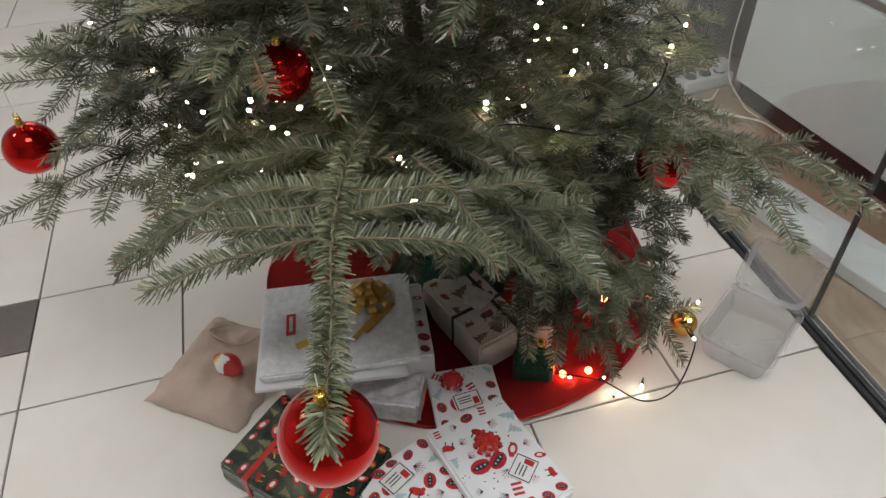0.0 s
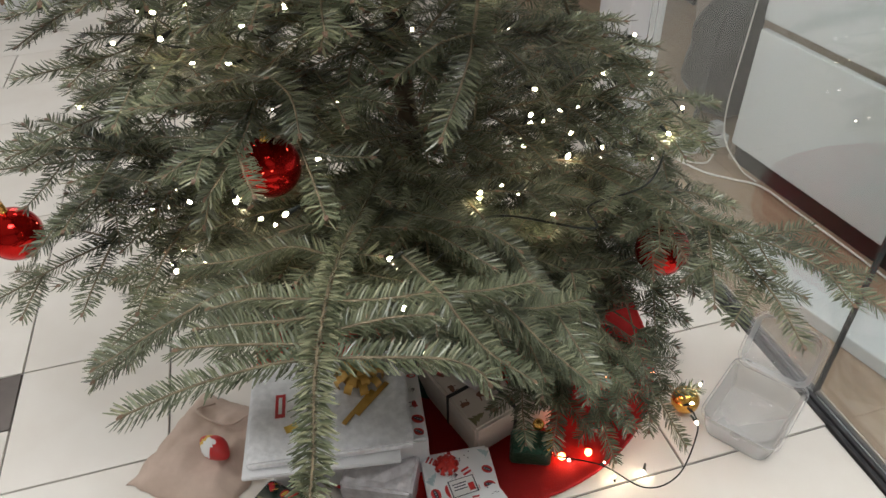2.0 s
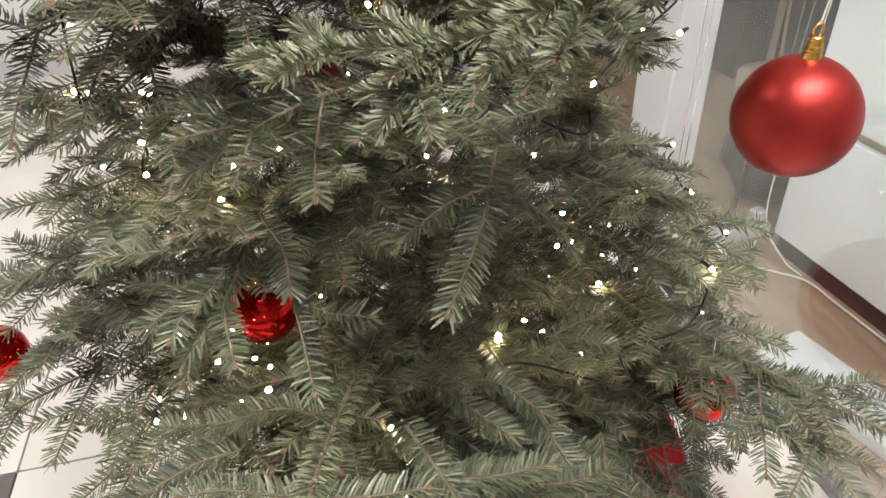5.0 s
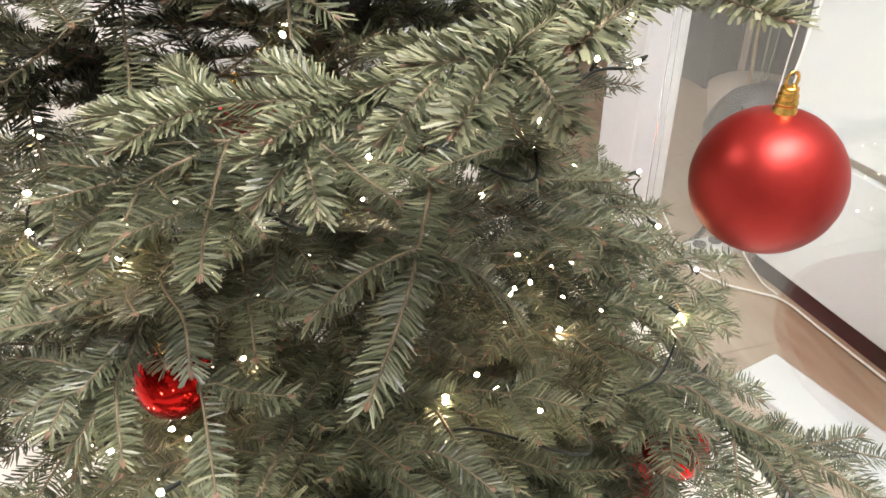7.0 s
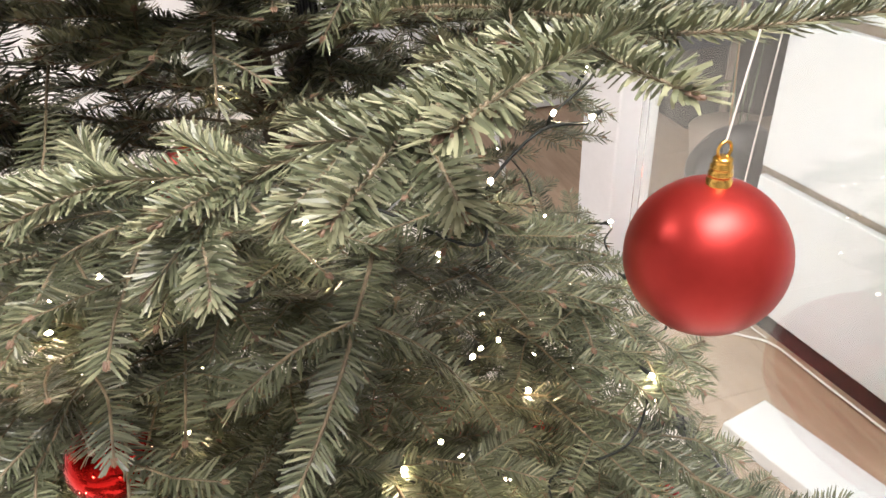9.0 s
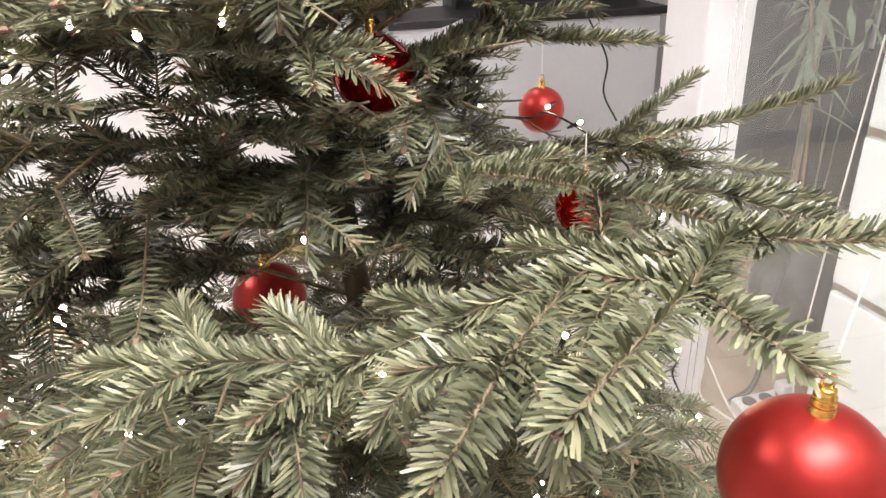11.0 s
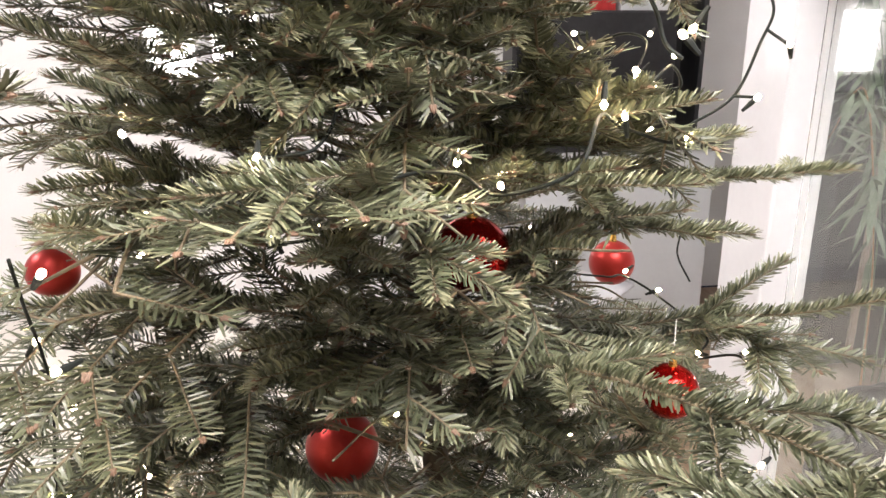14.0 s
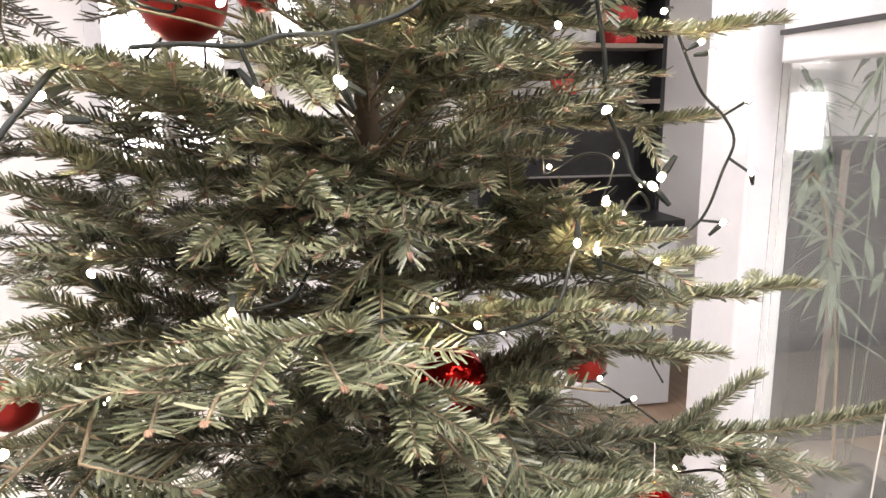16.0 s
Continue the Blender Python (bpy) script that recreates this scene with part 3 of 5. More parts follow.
g = gift("white gift with red and blue winter print, half hidden", (-0.03, 0.875, 0.010), 0.27, 0.19, 0.098, -7, PRINT, RWB, SCANDI, 3, size=0.036)
g = gift("flat white paper gift bag", (-0.075, 0.855, 0.1095), 0.26, 0.21, 0.008, -9, PRINT)
silver = gift("silver embossed paper gift bag with a gold bow", (-0.058, 0.871, 0.1185), 0.275, 0.215, 0.016, -7.6, SILVER)
rosette(silver, 0.055, 0.045, 0.016, 0.045, SATIN_GOLD)
for k, (x, y, a) in enumerate(((0.05, -0.02, 50), (0.075, -0.005, 48))):
    part("ribbon_tail", box(x, y, 0.018, 0.085, 0.009, 0.0012, 0, a), SATIN_GOLD, silver)
lab = part("label", box(-0.085, 0.005, 0.0168, 0.017, 0.05, 0.001), P_RED, silver, "red label with a white bar")
part("printed_mark", box(-0.085, 0.005, 0.0178, 0.006, 0.036, 0.0008), CARD, lab)
part("sticker", box(-0.065, -0.045, 0.0168, 0.022, 0.015, 0.001, 0, 20), P_YELLOW, silver)
g = gift("grey floral wrapped gift", (0.005, 0.765, 0.010), 0.125, 0.09, 0.055, -25, FLORAL, None, (), 8)

santa = gift("beige printed gift box with a black ribbon and a grey tag", (0.203, 0.885, 0.012), 0.112, 0.205, 0.076, 17, BEIGE, [P_BROWN, P_GREEN, P_BROWN, P_RED], ("tree", "figure", "figure", "bird"), 5, size=0.042)
band(santa, "y", 0.032, 0.112, 0.205, 0.076, RUBBER, 0.007)
band(santa, "x", -0.012, 0.112, 0.205, 0.076, RUBBER, 0.007)
part("gift_tag", box(0.01, 0.0, 0.0795, 0.05, 0.045, 0.001, 0, 20), FLORAL, santa, "grey patterned gift tag")
g = gift("small beige printed gift", (0.31, 0.845, 0.012), 0.07, 0.10, 0.062, -15, BEIGE, [P_RED, P_BLUE, P_BROWN, P_RED], ("figure", "dots"), 6)

up = gift("white printed gift with a red bow and a tag", (0.133, 0.705, 0.012), 0.122, 0.135, 0.038, -5, PRINT, RWB, SCANDI, 11, size=0.036)
rosette(up, -0.02, 0.035, 0.038, 0.021, SATIN_RED)
tag_card(up, 0.0, -0.01, 0.040, 0.05, 0.036, 8)
bot = gift("white printed gift with red bow beside the foil gift", (0.0, 0.555, 0.0), 0.15, 0.15, 0.05, 22, PRINT, RWB, SCANDI, 14, size=0.036)
rosette(bot, -0.045, -0.035, 0.05, 0.021, SATIN_RED)
tag_card(bot, -0.01, 0.035, 0.052, 0.052, 0.038, 10)
big = gift("flat white winter printed gift with a red bow and a tag", (0.139, 0.556, 0.0515), 0.148, 0.21, 0.024, 15, PRINT, RWB, SCANDI, 21, size=0.036)
rosette(big, 0.0, 0.03, 0.024, 0.023, SATIN_RED)
tag_card(big, 0.025, -0.035, 0.026, 0.045, 0.04, 32)

foil = gift("dark green foil gift with a red ribbon", (-0.158, 0.665, 0.0), 0.235, 0.165, 0.055, -46, FOIL, [P_RED, P_GREEN, P_YELLOW, CARD], ("figure", "tree", "ornament", "bird"), 31, size=0.032)
band(foil, "y", -0.06, 0.235, 0.165, 0.055, SATIN_RED, 0.010)
band(foil, "y", 0.07, 0.235, 0.165, 0.055, SATIN_RED, 0.010)

# crumpled brown paper bag
bag = tagged(new("paper_bag"), "crumpled brown kraft paper bag lying flat", "paper bag")
bag.matrix_world = pose(-0.285, 0.93, 0, 0, 0, -37)
bm = bmesh.new()
bmesh.ops.create_grid(bm, x_segments=26, y_segments=26, size=0.5)
for v in bm.verts:
    x, y = v.co.x * 0.205, v.co.y * 0.225
    e = max(0.0, 1 - (abs(v.co.x) * 2) ** 5) * max(0.0, 1 - (abs(v.co.y) * 2) ** 5)
    n = noise.noise(Vector((x * 16, y * 9, 1.3)))
    v.co = (x + 0.006 * noise.noise(Vector((y * 40, 3, 0))), y + 0.006 * noise.noise(Vector((x * 40, 7, 0))), 0.004 + e * (0.026 + 0.030 * abs(n)) + (0.004 * noise.noise(Vector((x * 60, y * 60, 5))) + 0.010 * abs(noise.noise(Vector((x * 22 + y * 30, y * 8, 9))))) * e)
bmesh.ops.solidify(bm, geom=bm.faces[:], thickness=0.0012)
smooth(part("paper", bm, KRAFT, bag))
smooth(part("handle", tube(spline([(-0.03, 0.07, 0.05), (-0.05, 0.04, 0.058), (-0.01, 0.03, 0.056), (0.03, 0.035, 0.056), (0.045, 0.07, 0.05)], 20), 0.0022, 6), KRAFT, bag, "twisted paper handle"))

# small foil sweet on the paper bag, a plain rounded shape
bm = bmesh.new()
bmesh.ops.create_uvsphere(bm, u_segments=20, v_segments=14, radius=1)
for v in bm.verts:
    q = 1 + 0.16 * math.cos(3.2 * v.co.x)
    v.co = (v.co.x * 0.036, v.co.y * 0.019 * q, v.co.z * 0.016 * q)
for f in bm.faces:
    c = f.calc_center_median()
    f.material_index = 1 if -0.008 < c.x < 0.016 and c.y > -0.004 and c.z > 0 else (2 if 0.016 <= c.x < 0.024 and c.z > 0.004 else 0)
sweet = tagged(smooth(part("chocolate_sweet", bm, [P_RED, CARD, P_YELLOW])), "red and white foil wrapped chocolate on the paper bag", "sweet")
sweet.matrix_world = pose(-0.268, 0.885, 0.070, 0, 0, 128)

# white cup lid beside the bauble
bm = bmesh.new()
bmesh.ops.create_cone(bm, cap_ends=True, segments=24, radius1=0.018, radius2=0.016, depth=0.05, matrix=Matrix.Translation((0, 0, 0.025)))
bmesh.ops.bevel(bm, geom=[e for e in bm.edges if e.calc_face_angle(0) > 1], offset=0.002, segments=2, affect="EDGES")
tub = tagged(part("small_tub", bm, CARD), "small white plastic tub between the gifts", "tub")
tub.matrix_world = pose(-0.178, 0.79, 0.0)

# green glitter ornament with gold end
orn = tagged(empty("glitter_ornament", (0.275, 0.745, 0.012), -22), "green glitter ornament with gold trim", "ornament")
part("body", box(0, 0, 0.024, 0.075, 0.048, 0.046, 0.008), GLITTER, orn)
part("trim", box(0.032, 0.004, 0.030, 0.012, 0.05, 0.04, 0.004), GOLD, orn, "gold trim")
bm = bmesh.new()
bmesh.ops.create_uvsphere(bm, u_segments=16, v_segments=10, radius=0.011, matrix=Matrix.Translation((0.012, 0.03, 0.052)))
smooth(part("knob", bm, GOLD, orn))

bm = bmesh.new()
bmesh.ops.create_uvsphere(bm, u_segments=24, v_segments=16, radius=0.027)
gb = tagged(smooth(part("gold_bauble", bm, GOLD)), "small gold bauble lying on the tiles", "bauble")
gb.matrix_world = pose(0.60, 0.765, 0.027)

# open clear plastic fruit box
punnet = tagged(empty("plastic_punnet", (0.70, 0.70, 0.0), -56), "open clear plastic food box standing on the tiles", "plastic box")


def tray(w, d, h, r, taper):
    """An open box with rounded corners, a rim and thin walls."""
    bm = bmesh.new()
    rings = []
    for k, z in ((taper, 0.0015), (taper + 0.02, 0.006), (0.94, h * 0.5), (0.98, h - 0.006), (1.0, h), (1.07, h), (1.07, h - 0.004)):
        ring = []
        for cx, cy, a0 in ((1, 1, 0), (-1, 1, 90), (-1, -1, 180), (1, -1, 270)):
            for q in range(5):
                a = radians(a0 + 22.5 * q)
                ring.append(bm.verts.new((k * (cx * (w / 2 - r) + r * math.cos(a)), k * (cy * (d / 2 - r) + r * math.sin(a)), z)))
        rings.append(ring)
    n = len(rings[0])
    for a, b in zip(rings, rings[1:]):
        for i in range(n):
            bm.faces.new((a[i], a[(i + 1) % n], b[(i + 1) % n], b[i]))
    bm.faces.new(rings[0][::-1])
    bmesh.ops.solidify(bm, geom=bm.faces[:], thickness=0.0012)
    return bm


smooth(part("base", tray(0.135, 0.175, 0.062, 0.022, 0.84), CLEAR, punnet))
smooth(part("base_ridge", tube(spline([(-0.04, -0.06, 0.004), (-0.035, -0.072, 0.006), (0, -0.068, 0.007), (0.035, -0.072, 0.006), (0.04, -0.06, 0.004)], 24), 0.003, 6), CLEAR, punnet))
lid = smooth(part("lid", tray(0.13, 0.11, 0.026, 0.022, 0.86), CLEAR, punnet))
lid.matrix_basis = Matrix.Translation((0, 0.087, 0.060)) @ pose(0, 0, 0, 62, 0, 0) @ Matrix.Translation((0, 0.056, 0.0))
part("latch", box(0.0, -0.092, 0.058, 0.018, 0.012, 0.006, 0.001), CLEAR, punnet)

# ---- string of lights ----
LOW = [(-0.233, 0.995, 0.63), (-0.243, 0.967, 0.62), (-0.197, 0.86, 0.619), (-0.18, 0.836, 0.614), (-0.081, 0.766, 0.605), (-0.2, 0.727, 0.594), (0.17, 0.738, 0.609), (0.294, 0.879, 0.619), (0.411, 0.875, 0.559), (0.278, 0.746, 0.554),
       (0.233, 0.762, 0.587), (0.36, 0.881, 0.59), (0.361, 0.926, 0.605), (0.389, 0.925, 0.606), (0.325, 0.905, 0.603), (-0.017, 0.863, 0.618), (0.027, 0.536, 0.645), (-0.124, 0.853, 0.596), (-0.324, 1.076, 0.651), (0.03, 0.611, 0.647)]
SIDE = [(-0.161, 0.695, 0.626), (0.333, 0.828, 0.588), (0.24, 0.838, 0.781), (-0.097, 0.783, 0.606), (0.219, 0.787, 0.586), (0.262, 0.824, 0.618), (0.338, 0.841, 0.577), (0.518, 0.753, 0.109), (0.542, 0.679, 0.19), (0.523, 0.664, 0.165),
        (0.521, 0.639, 0.146), (0.42, 0.613, 0.085), (0.363, 0.645, 0.091)]
MID = [(-0.154, 0.925, 0.883), (-0.153, 0.91, 0.873), (0.17, 0.734, 0.62), (-0.066, 0.6, 0.734), (-0.112, 0.668, 0.713), (0.261, 0.803, 0.677), (-0.133, 0.831, 0.795), (-0.094, 0.799, 0.802), (0.013, 0.78, 0.748), (-0.016, 0.792, 0.671),
       (0.29, 0.862, 0.681), (0.122, 0.853, 0.79), (0.421, 0.917, 0.66), (-0.012, 0.749, 1.189), (-0.126, 0.876, 1.189), (-0.164, 0.931, 0.869), (-0.195, 0.852, 0.892), (-0.138, 0.733, 1.065), (0.325, 0.891, 1.175), (0.242, 0.739, 1.259)]
HIGH = [(0.208, 0.732, 1.305), (0.265, 0.864, 1.232), (0.381, 0.886, 1.208), (0.054, 0.7, 1.32), (-0.114, 0.683, 1.144), (-0.188, 0.824, 1.048), (-0.185, 0.837, 1.019), (-0.197, 0.825, 0.916), (-0.19, 0.836, 0.908), (-0.178, 0.964, 0.958),
        (0.326, 0.973, 1.172), (0.395, 0.862, 0.936), (0.071, 0.838, 0.962), (-0.201, 0.895, 0.955)]
TOP = [(0.014, 0.704, 1.315), (0.218, 0.853, 1.365), (0.308, 0.869, 1.378), (0.399, 0.891, 1.311), (0.403, 0.885, 1.251), (-0.01, 0.778, 1.367), (0.182, 0.913, 1.387), (-0.084, 0.714, 1.303), (-0.096, 0.731, 1.314), (-0.104, 0.707, 1.315),
       (0.362, 0.889, 1.349), (0.152, 0.925, 1.318), (0.116, 0.878, 1.357), (0.344, 0.875, 1.356), (0.258, 0.76, 1.262)]

lights = tagged(new("light_string"), "string of warm white led lights on dark green wire", "light string")
r2 = random.Random(5)
bm = bmesh.new()
bmesh.ops.create_uvsphere(bm, u_segments=8, v_segments=6, radius=1, matrix=Matrix.Diagonal((0.0023, 0.0023, 0.0030, 1)))
BULB_MESH = bpy.data.meshes.new("bulb")
bm.to_mesh(BULB_MESH)
bm.free()
BULB_MESH.materials.append(BULB)
SOCKET_MESH = bpy.data.meshes.new("socket")
bm = tube([(0, 0, -0.0035), (0, 0, -0.006), (0, 0, -0.016)], [0.0022, 0.0026, 0.0015], 6)
bm.to_mesh(SOCKET_MESH)
bm.free()
SOCKET_MESH.materials.append(WIRE)


def bulb(p, towards=None):
    d = Vector(towards) - Vector(p) if towards else Vector((r2.uniform(-1, 1), r2.uniform(-1, 0.2), r2.uniform(-0.5, 1)))
    m = Matrix.Translation(p) @ d.to_track_quat("Z", "Y").to_matrix().to_4x4()
    for name, me in (("bulb", BULB_MESH), ("socket", SOCKET_MESH)):
        o = new(name, me)
        o.parent = lights
        o.matrix_basis = m


for group in (LOW, SIDE, MID, HIGH, TOP):
    for p in group:
        bulb(p)


def wire(points, r=0.0013):
    smooth(part("wire", tube(spline(points, 10 * len(points)), r, 6), WIRE, lights))


wire([(0.346, 0.918, 1.366), (0.366, 0.91, 1.319), (0.383, 0.901, 1.298), (0.391, 0.895, 1.277), (0.384, 0.897, 1.252), (0.368, 0.901, 1.208), (0.336, 0.913, 1.182)])
for a, b in (((0.383, 0.901, 1.298), (0.397, 0.892, 1.309)), ((0.388, 0.896, 1.262), (0.401, 0.886, 1.251)), ((0.368, 0.901, 1.208), (0.380, 0.887, 1.208)), ((0.007, 0.702, 1.336), (0.014, 0.704, 1.317)), ((0.052, 0.708, 1.344), (0.054, 0.71, 1.323))):
    wire([a, b], 0.0013)
wire([(-0.053, 0.743, 1.339), (-0.022, 0.708, 1.338), (0.008, 0.702, 1.337), (0.027, 0.703, 1.342), (0.055, 0.713, 1.345), (0.092, 0.729, 1.358), (0.113, 0.743, 1.378)], 0.0014)
wire([(-0.112, 0.68, 1.274), (-0.099, 0.687, 1.296), (-0.091, 0.701, 1.311), (-0.084, 0.724, 1.328), (-0.077, 0.747, 1.336)], 0.0017)
wire([(-0.169, 0.767, 1.127), (-0.178, 0.795, 1.083), (-0.185, 0.822, 1.039), (-0.186, 0.829, 1.003), (-0.191, 0.827, 0.956), (-0.194, 0.817, 0.902)])
wire([(0.253, 0.87, 1.39), (0.262, 0.871, 1.344), (0.265, 0.871, 1.306), (0.286, 0.882, 1.274), (0.293, 0.878, 1.252), (0.305, 0.871, 1.24)], 0.0018)
wire([(0.037, 0.791, 1.229), (0.033, 0.79, 1.205), (0.021, 0.777, 1.19), (0.005, 0.766, 1.188), (-0.014, 0.763, 1.187)])
wire([(0.46, 1.225, 1.066), (0.482, 1.207, 1.014), (0.477, 1.199, 0.971), (0.491, 1.183, 0.935)])
bulb((0.054, 0.71, 1.321))
# the string winds on round the crown
turns = []
for k in range(190):
    a = 0.165 * k
    z = 0.36 + 1.45 * k / 190
    rad = ((0.50 if math.cos(a) > 0.3 else 0.45) - (0.32 if math.cos(a) > 0.3 else 0.22) * (z - 0.36)) * (1 + 0.08 * math.sin(2.3 * k))
    rad *= 1.0 if math.cos(a) > 0.3 else 0.86
    turns.append((0.10 + rad * math.cos(a), 0.97 + rad * math.sin(a) * (0.8 if math.sin(a) < 0 else 1), z + 0.02 * math.sin(1.7 * k)))
wire(turns, 0.0014)
for k in range(0, 190):
    if k % 3 == 2:
        continue
    x, y, z = turns[k]
    if y > 0.74:
        bulb((x, y - 0.006, z + 0.008))
# the end of the string on the floor, with red covers on some lamps
wire([(0.60, 0.74, 0.02), (0.55, 0.70, 0.10), (0.53, 0.66, 0.14), (0.52, 0.63, 0.13), (0.48, 0.60, 0.07), (0.42, 0.60, 0.06), (0.37, 0.66, 0.06), (0.31, 0.72, 0.03)])
bm = bmesh.new()
bmesh.ops.create_uvsphere(bm, u_segments=12, v_segments=8, radius=0.007)
RED_MESH = bpy.data.meshes.new("red_lamp_cover")
bm.to_mesh(RED_MESH)
bm.free()
RED_MESH.materials.append(RED_BULB)
for p in ((0.515, 0.775, 0.12), (0.325, 0.72, 0.022), (0.375, 0.715, 0.02), (0.085, 0.755, 0.02), (0.44, 0.81, 0.10)):
    o = new("red_lamp_cover", RED_MESH)
    o.parent = lights
    o.matrix_basis = Matrix.Translation(p)
for p in ((0.335, 0.71, 0.02), (0.40, 0.66, 0.012), (0.455, 0.655, 0.012)):
    bulb(p)


# ---- the fir tree ----
rng = np.random.default_rng(7)


class Foliage:
    """Collects the wood and the needles of one branch."""

    def __init__(self, brush=False):
        self.axes, self.buds, self.brush = [], [], brush

    def shoot(self, pts, r0, r1, bare=0.0, young=False, bud=False, stem=False):
        """bare: the share of the shoot, from its foot, that carries no needles."""
        self.axes.append((np.array(pts, float), r0, r1, bare, young, stem))
        if bud:
            self.buds.append((np.array(pts[-1]), np.array(pts[-1]) - np.array(pts[-2])))


def unit(v):
    return v / (np.linalg.norm(v, axis=-1, keepdims=True) + 1e-9)


def grow(fol, p, d, up, years, step, order, droop, r, lateral_years=3):
    """A fir shoot that grows by years: at each year's end two side shoots, in the plane across up."""
    p, d = np.array(p, float), unit(np.array(d, float))
    for y in range(years):
        L = step * rng.uniform(0.8, 1.2) * (0.9 if order else 1.0)
        bend = up * (droop * rng.uniform(0.4, 1.2)) + rng.normal(0, 0.07, 3)
        mid = p + d * L * 0.5
        d2 = unit(d + bend)
        end = mid + d2 * L * 0.5
        left = years - 1 - y
        fol.shoot([p, mid, end], r * (1 + 0.5 * (left + 1)), r * (1 + 0.5 * left), young=(left == 0), bud=(left == 0))
        side = unit(np.cross(d2, up))
        if left > 0 and order < 2:
            for s in (-1, 1):
                n = min(left, lateral_years - order)
                if n < 1 or rng.random() < 0.08:
                    continue
                a = radians(rng.uniform(42, 62))
                dd = unit(d2 * math.cos(a) + side * s * math.sin(a) + up * rng.uniform(-0.12, 0.12))
                grow(fol, end, dd, up, n, step * rng.uniform(0.72, 0.95), order + 1, droop * 0.7, r * 0.75, lateral_years)
        p, d = end, d2


# open gaps in the foliage, in which the baubles hang: middle, radius, length, the way on which they open
GAPS = [(np.array(c), r, L, unit(np.array(w))) for c, r, L, w in (
    ((-0.073, 0.757, 0.693), 0.030, 0.25, (0.0, -0.85, 0.5)), ((-0.437, 0.967, 0.528), 0.026, 0.3, (0.2, -0.85, 0.5)),
    ((0.283, 0.510, 0.966), 0.055, 0.2, (-0.5, -0.6, 0.4)), ((0.018, 1.04, 0.808), 0.038, 0.5, (0.05, -0.73, 0.41)), ((0.427, 1.31, 0.925), 0.040, 0.9, (-0.36, -1.0, 0.3)),
    ((0.142, 0.894, 1.079), 0.034, 0.4, (-0.07, -0.58, 0.14)), ((0.316, 0.858, 0.955), 0.026, 0.35, (-0.25, -0.55, 0.27)), ((-0.236, 0.981, 1.05), 0.026, 0.4, (0.3, -0.67, 0.17)),
    ((-0.064, 0.979, 1.394), 0.038, 0.5, (0.11, -0.65, -0.1)), ((0.084, 0.92, 1.31), 0.028, 0.3, (-0.06, -0.6, -0.01)),
    ((0.605, 1.017, 0.03), 0.034, 0.6, (-0.69, -1.03, 1.06)))]


def in_gap(p):
    inside = np.zeros(len(p), bool)
    for c, r, L, w in GAPS:
        q = p - c
        along = np.clip(q @ w, 0.0, L)
        inside |= np.linalg.norm(q - along[:, None] * w, axis=1) < r
    return inside


# how the needles stand on a shoot, in turn: degrees from its top, share of the full length
FLAT_RANKS = ((88, 1.0), (-88, 1.0), (66, 0.9), (-66, 0.9), (98, 0.95), (-98, 0.95))
BRUSH_RANKS = ((86, 1.0), (-86, 1.0), (54, 0.9), (-54, 0.9), (100, 0.9), (-100, 0.9), (22, 0.72), (-22, 0.72))


